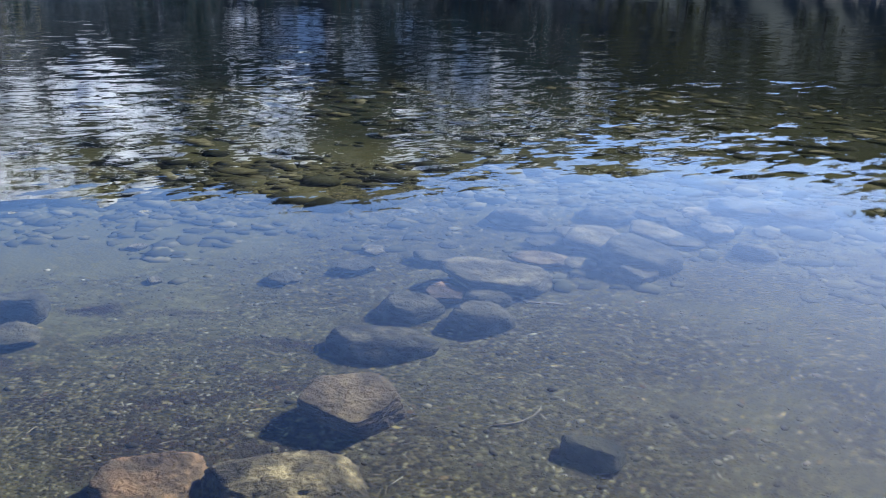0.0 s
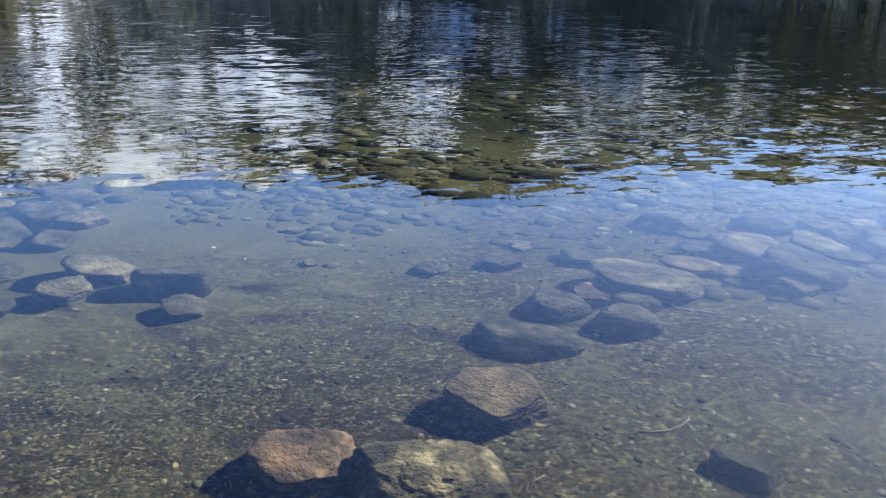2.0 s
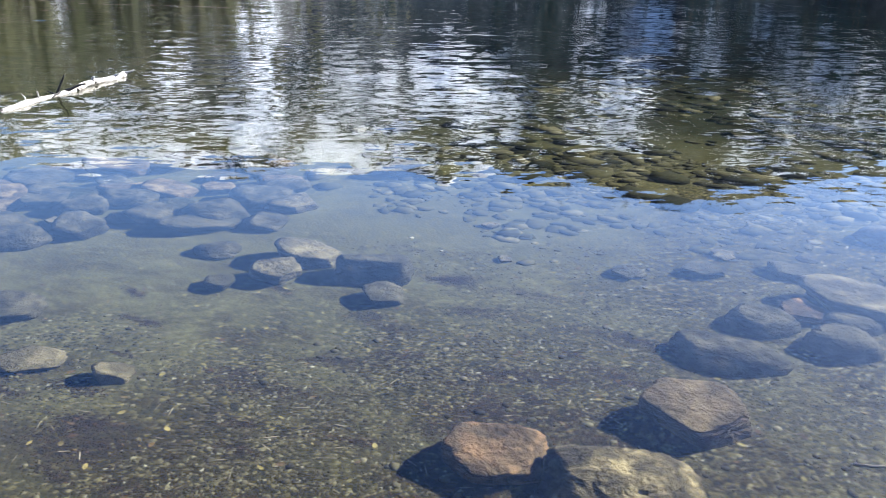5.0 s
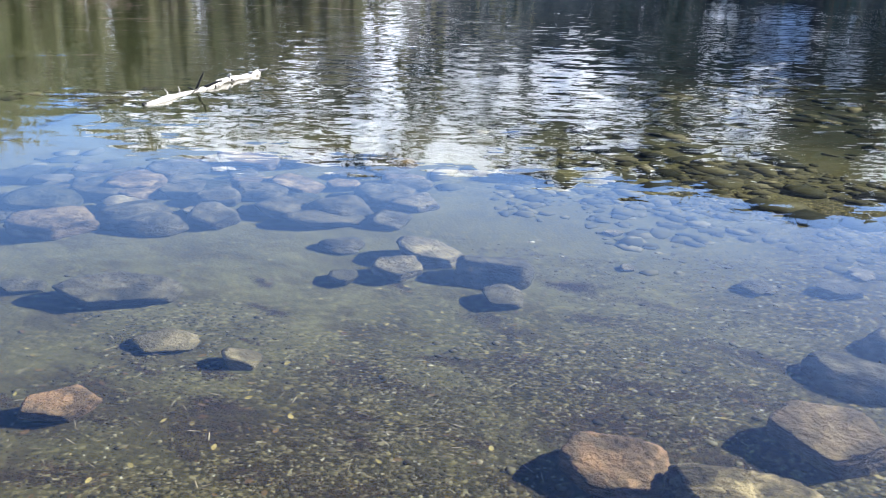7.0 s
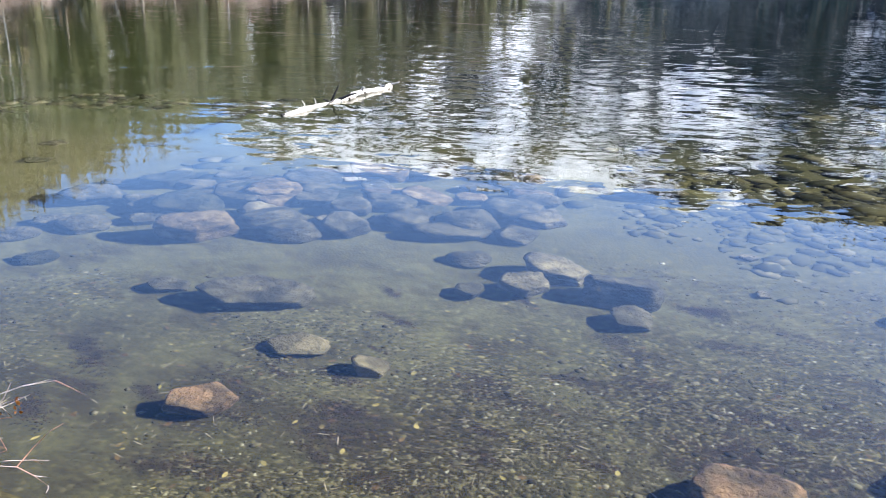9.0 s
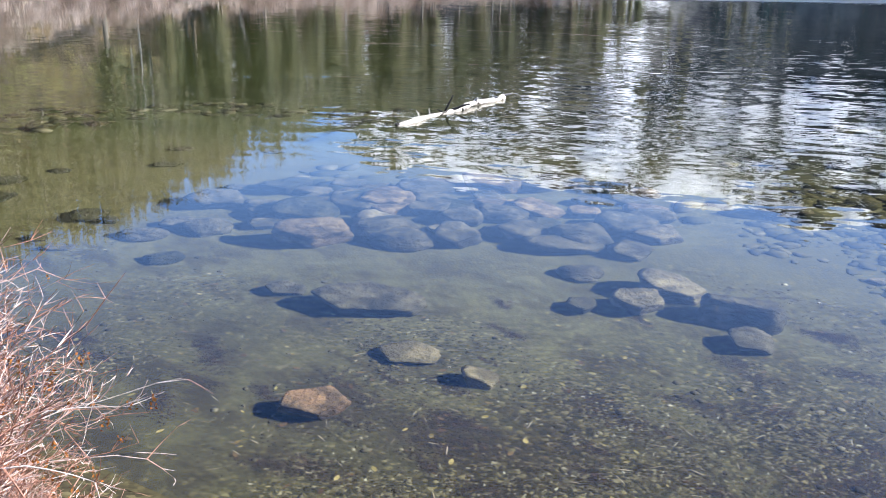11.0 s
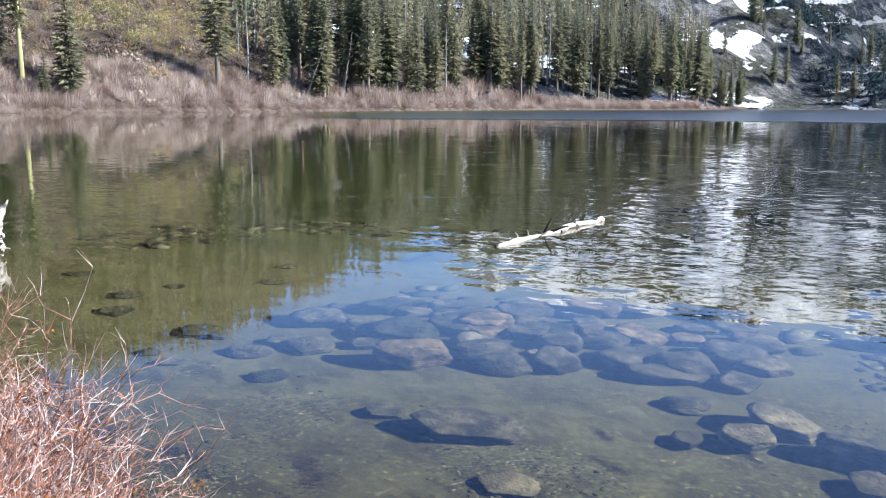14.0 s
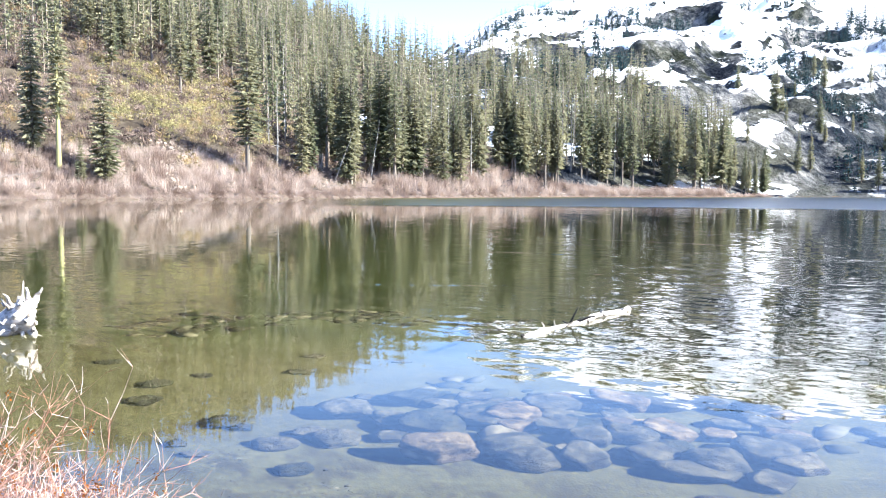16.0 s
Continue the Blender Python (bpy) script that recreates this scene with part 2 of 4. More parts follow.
def rock_material(name, dark, mid, light, stain):
    n = Nodes(name)
    p = n.place()
    seed = n.add("ObjectInfo").outputs["Random"]
    shift = n.add("VectorMath")
    n.tree.links.new(p, shift.inputs[0])
    n.tree.links.new(n.math("MULTIPLY", seed, 37.0), shift.inputs[1])
    q = shift.outputs[0]
    base = n.ramp(n.noise(q, 4.0, 10, 0.68).outputs[0], (0.4, dark), (0.5, mid), (0.6, light))
    speck = n.noise(q, 60.0, 3).outputs[0]
    base = n.mix(n.span(speck, 0.5, 0.75, 0.0, 0.35), base, light)
    base = n.mix(n.span(n.noise(q, 2.0, 6, 0.7, 0.6).outputs[0], 0.52, 0.66, 0.0, 0.8), base, stain)
    crack = n.cells(n.scaled(q, (1, 1, 1.8)), 5.0, "DISTANCE_TO_EDGE").outputs[0]
    base = n.mix(n.span(crack, 0.0, 0.012, 0.12, 0.0), base, dark)
    h = n.math("ADD", n.math("MULTIPLY", n.noise(n.scaled(q, (1, 1, 1.3)), 5, 10, 0.62).outputs[0], 0.1), n.math("MULTIPLY", n.span(crack, 0, 0.04), 0.0015))
    return n.finish(base, 0.85, n.bump(h, 1.0, 1.0), Specular_IOR_Level=0.12)


def island_material(name, *stops, rough=0.85, scale=30.0, spec=0.08):
    """A colour of its own for each joined piece, with a fine mottling."""
    n = Nodes(name)
    g = n.add("NewGeometry")
    own = n.ramp(g.outputs["Random Per Island"], *stops)
    mottle = n.noise(g.outputs["Position"], scale, 4).outputs[0]
    colour = n.mix(1.0, own, n.ramp(mottle, (0.3, (0.6,)), (0.7, (1.25,))), "MULTIPLY")
    return n.finish(colour, rough, n.bump(mottle, 0.3, 0.01), Specular_IOR_Level=spec)


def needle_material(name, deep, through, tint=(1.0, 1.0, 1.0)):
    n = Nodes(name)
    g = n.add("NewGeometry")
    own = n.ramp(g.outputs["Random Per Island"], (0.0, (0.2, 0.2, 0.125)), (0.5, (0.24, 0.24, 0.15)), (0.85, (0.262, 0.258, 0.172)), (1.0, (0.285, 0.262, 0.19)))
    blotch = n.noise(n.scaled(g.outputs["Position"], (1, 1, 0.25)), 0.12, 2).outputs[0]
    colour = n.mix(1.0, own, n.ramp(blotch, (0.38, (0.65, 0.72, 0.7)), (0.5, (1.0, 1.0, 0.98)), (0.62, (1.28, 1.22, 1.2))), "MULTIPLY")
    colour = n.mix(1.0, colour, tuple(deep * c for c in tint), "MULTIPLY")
    front = n.add("BsdfDiffuse", Color=colour)
    back = n.add("BsdfTranslucent", Color=colour)
    both = n.add("MixShader", Fac=through)
    n.tree.links.new(front.outputs[0], both.inputs[1])
    n.tree.links.new(back.outputs[0], both.inputs[2])
    n.tree.links.new(both.outputs[0], n.out.inputs[0])
    return n.mat


def brush_material(name, *stops):
    """Thin bare stems that let some light through."""
    n = Nodes(name)
    g = n.add("NewGeometry")
    place = n.noise(n.scaled(g.outputs["Position"], (1, 1, 0.3)), 0.28, 1, 0.6).outputs[0]
    pick = n.math("ADD", n.span(place, 0.35, 0.65), n.span(g.outputs["Random Per Island"], 0, 1, -0.05, 0.05), True)
    own = n.ramp(pick, *stops)
    shade = n.ramp(g.outputs["Random Per Island"], (0.0, (0.8,)), (1.0, (1.15,)))
    colour = n.mix(1.0, own, shade, "MULTIPLY")
    front = n.add("BsdfDiffuse", Color=colour)
    back = n.add("BsdfTranslucent", Color=colour)
    both = n.add("MixShader", Fac=0.35)
    n.tree.links.new(front.outputs[0], both.inputs[1])
    n.tree.links.new(back.outputs[0], both.inputs[2])
    n.tree.links.new(both.outputs[0], n.out.inputs[0])
    return n.mat


def wood_material(name, pale, dark, along=(9, 9, 0.9), worn=0.0):
    n = Nodes(name)
    p = n.local()
    streak = n.noise(n.scaled(p, along), 3.0, 6, 0.6).outputs[0]
    colour = n.ramp(streak, (0.3, dark), (0.5, pale), (0.8, tuple(min(1, c * 1.15) for c in pale)))
    if worn:
        patch = n.span(n.noise(p, 3.5, 5, 0.65).outputs[0], 0.5, 0.62, 0.0, worn)
        colour = n.mix(patch, colour, tuple(c * 0.55 for c in dark))
    return n.finish(colour, 0.75, n.bump(streak, 0.6, 0.02))


WATER = water_material()
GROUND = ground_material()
MOUNTAIN = mountain_material()
ROCK = {
    "grey": rock_material("grey_stone", (0.024, 0.0205, 0.013), (0.052, 0.044, 0.028), (0.098, 0.083, 0.053), (0.040, 0.035, 0.020)),
    "pale": rock_material("pale_stone", (0.05, 0.04, 0.025), (0.097, 0.08, 0.049), (0.18, 0.147, 0.09), (0.065, 0.053, 0.031)),
    "tan": rock_material("tan_stone", (0.026, 0.021, 0.014), (0.090, 0.070, 0.040), (0.300, 0.235, 0.130), (0.045, 0.036, 0.024)),
    "brown": rock_material("brown_stone", (0.0464, 0.0336, 0.0192), (0.0936, 0.0664, 0.0368), (0.1728, 0.1256, 0.0688), (0.0840, 0.0592, 0.0320)),
    "rust": rock_material("rusty_stone", (0.030, 0.022, 0.015), (0.090, 0.060, 0.036), (0.225, 0.135, 0.074), (0.050, 0.041, 0.029)),
    "dark": rock_material("dark_stone", (0.0137, 0.0126, 0.0078), (0.0266, 0.0246, 0.0146), (0.0495, 0.0436, 0.0250), (0.0229, 0.0232, 0.0094)),
}
GRAVEL = island_material("gravel", (0.0, (0.017, 0.0138, 0.0075)), (0.3, (0.03, 0.025, 0.0125)), (0.5, (0.058, 0.051, 0.0265)), (0.75, (0.092, 0.077, 0.0385)), (0.92, (0.118, 0.1, 0.053)), (0.98, (0.155, 0.136, 0.082)), (1.0, (0.24, 0.222, 0.16)))
PEBBLE = island_material("pebble", (0.0, (0.022, 0.018, 0.011)), (0.4, (0.05, 0.042, 0.024)), (0.8, (0.09, 0.077, 0.045)), (0.96, (0.14, 0.122, 0.078)), (1.0, (0.26, 0.24, 0.18)), scale=22.0)
BEDSTONE = island_material("lake_bed_stone", (0.0, (0.0211, 0.0190, 0.0098)), (0.5, (0.0456, 0.0407, 0.0203)), (0.85, (0.0737, 0.0632, 0.0323)), (1.0, (0.1334, 0.1158, 0.0702)), scale=14.0)
LITTER = island_material("leaf_litter", (0.0, (0.0113, 0.0077, 0.0049)), (0.7, (0.0226, 0.0145, 0.0091)), (0.96, (0.0391, 0.0235, 0.0130)), (1.0, (0.09, 0.05, 0.02)))
FALLEN_LEAF = island_material("fallen_leaf", (0.0, (0.05, 0.028, 0.014)), (0.5, (0.11, 0.07, 0.03)), (0.8, (0.17, 0.14, 0.05)), (1.0, (0.26, 0.2, 0.08)), scale=60.0)
STRAW = island_material("straw", (0.0, (0.05, 0.036, 0.02)), (0.6, (0.12, 0.095, 0.055)), (1.0, (0.26, 0.22, 0.15)), scale=60.0)
SCREE = island_material("scree_stone", (0.0, (0.18, 0.145, 0.11)), (0.6, (0.3, 0.25, 0.2)), (1.0, (0.44, 0.39, 0.33)), scale=3.0)
COBBLE = island_material("algae_cobble", (0.0, (0.01, 0.01, 0.005)), (0.5, (0.032, 0.03, 0.014)), (0.85, (0.068, 0.06, 0.032)), (1.0, (0.13, 0.113, 0.07)), scale=6.0)
NEEDLE = needle_material("conifer_needles", 0.94, 0.47)
# copies of the needles with shade and blue haze put into the colour
SHADED_BLUE_NEEDLE = needle_material("shaded_blue_needles", 0.27, 0.1, (0.62, 1.05, 1.75))
SHADED_NEEDLE = needle_material("shaded_green_needles", 0.3, 0.15, (0.95, 1.05, 0.95))
BARK = wood_material("conifer_bark", (0.17, 0.14, 0.11), (0.08, 0.065, 0.05))
# dark wood of the log's stubs, and far trunks with shade in their colour
DARK_SHADED_BARK = wood_material("dark_shaded_bark", (0.04, 0.034, 0.028), (0.02, 0.017, 0.014))
LICHEN_BARK = wood_material("lichen_bark", (0.36, 0.34, 0.14), (0.18, 0.155, 0.08))
GREY_BARK = wood_material("dead_wood", (0.33, 0.31, 0.28), (0.17, 0.15, 0.13))
LOG_WOOD = wood_material("weathered_log", (0.52, 0.47, 0.41), (0.2, 0.16, 0.125), (9, 1.2, 9), 0.9)
DRIFT = wood_material("bleached_driftwood", (0.58, 0.53, 0.47), (0.26, 0.215, 0.18), (9, 1.2, 9), 0.75)
WILLOW = brush_material("bare_willow", (0.0, (0.27, 0.2, 0.165)), (0.6, (0.42, 0.335, 0.285)), (1.0, (0.55, 0.46, 0.4)))
SCRUB = brush_material("hill_scrub", (0.0, (0.09, 0.066, 0.058)), (0.3, (0.2, 0.15, 0.13)), (0.6, (0.31, 0.24, 0.2)), (0.78, (0.25, 0.2, 0.15)), (0.87, (0.27, 0.24, 0.13)), (0.93, (0.31, 0.26, 0.13)), (1.0, (0.33, 0.23, 0.13)))
YELLOW_BRUSH = brush_material("yellow_brush", (0.0, (0.24, 0.22, 0.11)), (0.5, (0.38, 0.34, 0.16)), (1.0, (0.38, 0.31, 0.15)))
STICK = wood_material("wet_stick", (0.12, 0.095, 0.06), (0.06, 0.048, 0.032))
TWIG = island_material("red_twigs", (0.0, (0.13, 0.05, 0.03)), (0.4, (0.33, 0.15, 0.095)), (0.65, (0.48, 0.3, 0.24)), (0.88, (0.68, 0.55, 0.49)), (1.0, (0.76, 0.66, 0.6)), rough=0.55, scale=40.0, spec=0.5)
DRYLEAF = island_material("dry_leaves", (0.0, (0.3, 0.09, 0.02)), (1.0, (0.5, 0.2, 0.05)), scale=40.0)


# ---- shape of the land ----
def table(pairs):
    keys, values = [k for k, _ in pairs], [v for _, v in pairs]
    return lambda k: float(np.interp(k, keys, values))


bank_profile = table([(-400, 90), (-120, 25), (-30, 6), (-6, 1.3), (-1.2, 0.4), (0, 0), (0.8, -0.24), (3, -0.5), (6, -0.8), (10, -1.25), (14, -1.9), (22, -4), (40, -8), (2000, -12)])
shore_far = table([(-180, 140), (-100, 130), (-60, 150), (-30, 180), (0, 300), (20, 330), (30, 315), (36, 275), (46, 235), (54, 200), (67, 170), (80, 150), (100, 135), (180, 140)])
hill_top = table([(-180, 12), (-60, 13), (-28, 11.0), (-24, 9.3), (-19, 8.8), (-16, 8.0), (-12, 5.0), (-9, 2.4), (-3, 1.6), (3, 1.3), (8, 0.9), (13, 0.4), (17, 0), (22, 0),
                  (32.5, 0), (34.5, 0.4), (38.8, 1.2), (43.8, 1.8), (48.6, 4.4), (55, 7.4), (60, 9.5), (63, 10.7), (67, 12.7), (71, 13.6), (75, 14.5), (83, 15.6), (100, 15.5), (180, 12)])
hill_far = table([(-180, 420), (-30, 480), (10, 560), (22, 500), (32, 300), (36, 292), (39, 300), (44, 310), (49, 345), (55, 390), (62, 430), (80, 430), (180, 420)])
peak_top = table([(-34, 0), (-28, 8), (-20, 10.2), (-14, 10.6), (-8, 11.6), (-3, 12.7), (3, 14.2), (8, 14.8), (14, 14.3), (18, 13.9), (22, 13.7), (30, 13.2), (35, 13.3), (42, 12.6), (47, 11.8), (49, 11.6), (51, 10.6), (54, 9.2), (58, 7), (66, 0)])
PEAK_FAR = 950.0


def shoreline(a):
    """Distance of the far shore at a bearing."""
    r = shore_far(a)
    x, y = -r * math.sin(radians(a)), r * math.cos(radians(a))
    return r + 5 * noise.noise((x * 0.02, y * 0.02, 9))


def offshore(x, y):
    return y - (1.6 - 0.04 * min(abs(x), 20) ** 2)


def land(x, y):
    """Height of the ground, and whether it is the mountain's (2), the hill's (1) or the lake bed and bank (0)."""
    d = offshore(x, y)
    bed = bank_profile(d)
    r = math.hypot(x, y)
    if r < 60:
        if d > 0:
            bed += (0.05 * noise.fractal((x * 0.5, y * 0.5, 3), 1, 2, 3) + 0.015 * noise.noise((x * 4, y * 4, 1))) * min(1, d)
        return bed, 0
    a = math.degrees(math.atan2(-x, y))
    start = shoreline(a)
    s = r - start
    if s < -60:
        return bed, 0
    if s < 0:
        return max(bed, s * 0.1), 0
    ridge = hill_far(a)
    u = s / max(20.0, ridge - start)
    rough = noise.fractal((x * 0.016, y * 0.016, 0.5), 1, 2, 5)
    top = ridge * math.tan(radians(hill_top(a)))
    hill = top * (u ** 0.92 if u < 1 else max(0.2, 1 - 0.25 * (u - 1))) + min(1, s / 25) * 3.0 * rough * min(1, 0.2 + top / 40)
    hill += min(s, 0.8) * 0.6
    v = s / (PEAK_FAR - start)
    top = PEAK_FAR * math.tan(radians(peak_top(a)))
    crag = noise.ridged_multi_fractal((x * 0.006, y * 0.006, 2.2), 0.9, 2.1, 6, 1.0, 2.0) - 1.1
    step = noise.noise((x * 0.02, y * 0.02, 7.7))
    peak = top * (v ** 1.05 if v < 1 else max(0.3, 1 - 0.4 * (v - 1))) + min(1, s / 60) * min(1, top / 60) * (15 * crag + 9 * step + 13 * rough) * min(1, 1.6 - v if v < 1.3 else 0.3)
    peak += min(1, s / 40) * min(1, top / 60) * (7 * noise.ridged_multi_fractal((x * 0.022, y * 0.022, 5.1), 1.0, 2.1, 4, 1.0, 2.0) - 6)
    if peak > 4:
        peak += min(1, peak / 20) * 1.6 * math.sin(peak * 0.3 + 6 * step)
    if peak > hill:
        return max(bed, peak), 2
    return max(bed, hill), 1


def part(name, bm, material, parent=None, label="", smooth=False):
    """Links a bmesh as one mesh object, under a thing or a part."""
    mesh = bpy.data.meshes.new(name)
    bm.to_mesh(mesh)
    bm.free()
    return link_mesh(name, mesh, material, parent, label, smooth)


def link_mesh(name, mesh, material, parent=None, label="", smooth=False):
    mesh.materials.append(material)
    if smooth:
        mesh.polygons.foreach_set("use_smooth", [True] * len(mesh.polygons))
    ob = new(name, mesh)
    if parent:
        ob.parent = parent
    if label:
        tagged(ob, label)
    return ob


def from_arrays(name, verts, faces):
    mesh = bpy.data.meshes.new(name)
    verts, faces = np.asarray(verts, dtype=np.float32), np.asarray(faces, dtype=np.int32)
    size = faces.shape[1]
    mesh.vertices.add(len(verts))
    mesh.vertices.foreach_set("co", verts.ravel())
    mesh.loops.add(faces.size)
    mesh.loops.foreach_set("vertex_index", faces.ravel())
    mesh.polygons.add(len(faces))
    mesh.polygons.foreach_set("loop_start", np.arange(0, faces.size, size, dtype=np.int32))
    mesh.polygons.foreach_set("loop_total", np.full(len(faces), size, dtype=np.int32))
    mesh.update(calc_edges=True)
    return mesh


def build_ground():
    bearings = np.concatenate([np.arange(-34, 88, 0.34), np.arange(88, 326, 3.5)])
    radii = [0.0] + [0.5 * 1.03 ** k for k in range(180)]
    while radii[-1] < 3200:
        radii.append(radii[-1] * (1.06 if radii[-1] < 110 or radii[-1] > 1100 else 1.011))
    m, verts, kinds = len(bearings), [], []
    for r in radii:
        for a in bearings:
            x, y = -r * math.sin(radians(a)), r * math.cos(radians(a))
            z, kind = land(x, y)
            verts.append((x, y, z))
            kinds.append(kind)
    k = np.arange(m)
    ring = np.stack([k, np.roll(k, -1), np.roll(k, -1) + m, k + m], 1)
    faces = np.concatenate([ring + i * m for i in range(len(radii) - 1)])
    mesh = from_arrays("ground", verts, faces)
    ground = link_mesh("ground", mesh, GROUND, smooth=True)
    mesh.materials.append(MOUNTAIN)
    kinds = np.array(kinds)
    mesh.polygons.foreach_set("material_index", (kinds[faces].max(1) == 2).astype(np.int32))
    return tagged(ground, "gravelly lake bed rising to brushy hills and snowy granite slopes", "ground", kind="structure")


build_ground()


def build_water():
    bm = bmesh.new()
    bmesh.ops.create_grid(bm, x_segments=40, y_segments=40, size=420)
    water = part("water", bm, WATER)
    water.location = (0, 150, 0)
    water.visible_shadow = False
    return tagged(water, "clear calm mountain lake water reflecting trees and snow", "water", kind="structure")


build_water()


# ---- boulders under the water ----
LOOKS = {"grey": "grey angular boulder lying under clear lake water", "pale": "pale whitish stone lying under the lake water",
         "tan": "tan weathered granite boulder under shallow water", "brown": "flat brown slab of rock under shallow water",
         "rust": "rusty orange-brown boulder under shallow water", "dark": "dark algae-covered stone on the lake bed"}


# cuts of a broken stone: the outward way of each face (x along its width, -y towards the near bank) and its distance from the middle
FORMS = {
    "block": (((-0.6, -0.78, -0.2), 0.62), ((0.72, -0.68, -0.12), 0.66), ((0.06, -0.12, 1), 0.42), ((1, 0.25, 0.12), 0.8), ((-0.2, 1, 0.1), 0.78), ((-1, 0.35, 0.05), 0.78)),
    "rough": (((-0.72, -0.62, -0.16), 0.6), ((0.25, -0.92, -0.15), 0.64), ((0.1, -0.3, 1), 0.5), ((0.85, -0.25, 0.5), 0.72), ((0.05, 1, 0.3), 0.75), ((-1, 0.25, -0.05), 0.76)),
    "dome": (((-0.1, 0.12, 1), 0.52), ((-0.2, -0.66, 0.85), 0.58), ((0.8, -0.15, 0.55), 0.72), ((-0.92, -0.25, 0.3), 0.76), ((0.1, 1, 0.2), 0.76), ((0.45, -0.8, 0.3), 0.78)),
    "slab": (((0.2, -0.14, 1), 0.4), ((-0.85, -0.45, -0.25), 0.7), ((-0.05, -0.95, -0.3), 0.6), ((0.6, 0.8, 0.1), 0.8), ((1, -0.3, 0.35), 0.86), ((-0.4, 0.9, 0), 0.8)),
    "pitched": (((0.38, -0.12, 1), 0.46), ((-0.1, -1, -0.1), 0.56), ((-1, -0.3, -0.15), 0.66), ((0.9, -0.5, 0.1), 0.84), ((0.2, 1, 0.1), 0.76), ((-0.5, -0.75, 0.5), 0.78)),
    "leaning": (((-0.22, -0.8, 0.56), 0.46), ((0.1, 0.3, 1), 0.52), ((-1, -0.15, 0.2), 0.8), ((1, -0.1, 0.3), 0.84), ((0, 1, 0.2), 0.7)),
    "round": (((0.1, -0.12, 1), 0.6), ((-0.6, -0.75, 0.25), 0.8), ((0.7, -0.65, 0.3), 0.82), ((0.2, 1, 0.3), 0.84), ((-1, 0.3, 0.3), 0.86), ((0.9, 0.4, 0.3), 0.86)),
}


def rock_mesh(form, seed, sx, sy, sz, fine, worn):
    """A stone broken along the faces of its form, each turned a little by chance, with worn edges, ledges and pits."""
    rng = random.Random(seed)
    loose = 0.05 if fine > 4 else 0.14
    cuts = [(Vector([c + rng.gauss(0, loose) for c in way]).normalized(), h * rng.uniform(0.93, 1.07)) for way, h in FORMS[form]]
    for _ in range(1 if fine > 4 else 3):
        a = rng.uniform(0, 6.28)
        cuts.append((Vector((math.cos(a), math.sin(a), rng.uniform(0.2, 0.8))).normalized(), rng.uniform(0.76, 0.9)))
    bm = bmesh.new()
    bmesh.ops.create_icosphere(bm, subdivisions=fine, radius=1.0)
    shift = Vector((seed * 1.7, seed * 0.9, seed * 0.3))
    for v in bm.verts:
        d = v.co.normalized()
        d = (d + 0.07 * noise.noise_vector(d * 1.9 + shift) + 0.035 * noise.noise_vector(d * 4.6 + shift)).normalized()
        total = (1 / 1.15) ** worn
        for c, h in cuts:
            k = d.dot(c)
            if k > 0:
                total += (k / h) ** worn
        r = total ** (-1 / worn)
        q = v.co + shift
        ledge = noise.noise(q * 2.3 + Vector((0, 0, 3 * q.z)))
        r *= 1 + 0.055 * noise.fractal(q * 1.7, 1, 2, 6) + 0.035 * (0.6 - 2 * abs(noise.noise(q * 3.1))) + 0.035 * (0.5 - 2 * abs(noise.noise(q * 7))) + 0.03 * max(-0.6, min(0.6, 5 * ledge)) + 0.012 * noise.noise(q * 17)
        v.co = d * r
    lo = [min(v.co[i] for v in bm.verts) for i in range(3)]
    hi = [max(v.co[i] for v in bm.verts) for i in range(3)]
    for v in bm.verts:
        v.co.x = ((v.co.x - lo[0]) / (hi[0] - lo[0]) - 0.5) * sx
        v.co.y = ((v.co.y - lo[1]) / (hi[1] - lo[1]) - 0.5) * sy
        v.co.z = ((v.co.z - lo[2]) / (hi[2] - lo[2])) * sz * 1.4 - sz * 0.4
    return bm


def boulder(x, y, width, depth, height, turn, look_of, seed, form=""):
    """A stone of that width, depth and height whose foot is sunk a little into the bed."""
    rng = random.Random(seed * 7 + 1)
    form = form or rng.choice(("block", "slab", "slab", "rough", "pitched", "dome", "block"))
    away = math.hypot(x, y)
    fine = 6 if width > 0.4 and away < 4.6 else 5 if width > 0.28 and away < 6.4 else 4 if width > 0.15 else 3
    worn = {"dome": 10, "round": 7, "slab": 22, "rough": 14}.get(form, 26) * rng.uniform(0.85, 1.15)
    ob = part("boulder", rock_mesh(form, seed, width, depth, height, fine, worn), ROCK[look_of], smooth=True)
    ob.matrix_world = pose(x, y, land(x, y)[0], 0, 0, turn)
    return tagged(ob, LOOKS[look_of], "boulder", "stones under the water")


boulder(-0.40, 3.15, 0.72, 0.58, 0.27, 9, 'tan', 3, "dome")
boulder(-0.98, 3.23, 0.50, 0.46, 0.25, 19, 'rust', 5, "rough")
boulder(-0.20, 3.98, 0.56, 0.52, 0.29, 5, 'brown', 8, "block")
boulder(-0.10, 4.84, 0.71, 0.43, 0.24, 2, 'grey', 9, "dome")
boulder(0.52, 5.30, 0.47, 0.42, 0.28, -5, 'grey', 12, "round")
boulder(0.05, 5.47, 0.47, 0.44, 0.24, 0, 'grey', 214, "round")
boulder(0.29, 5.77, 0.30, 0.33, 0.21, -2, 'rust', 15, "slab")
boulder(0.58, 5.72, 0.37, 0.33, 0.19, -5, 'grey', 16, "round")
boulder(0.66, 6.12, 0.88, 0.60, 0.38, -5, 'pale', 18, "slab")
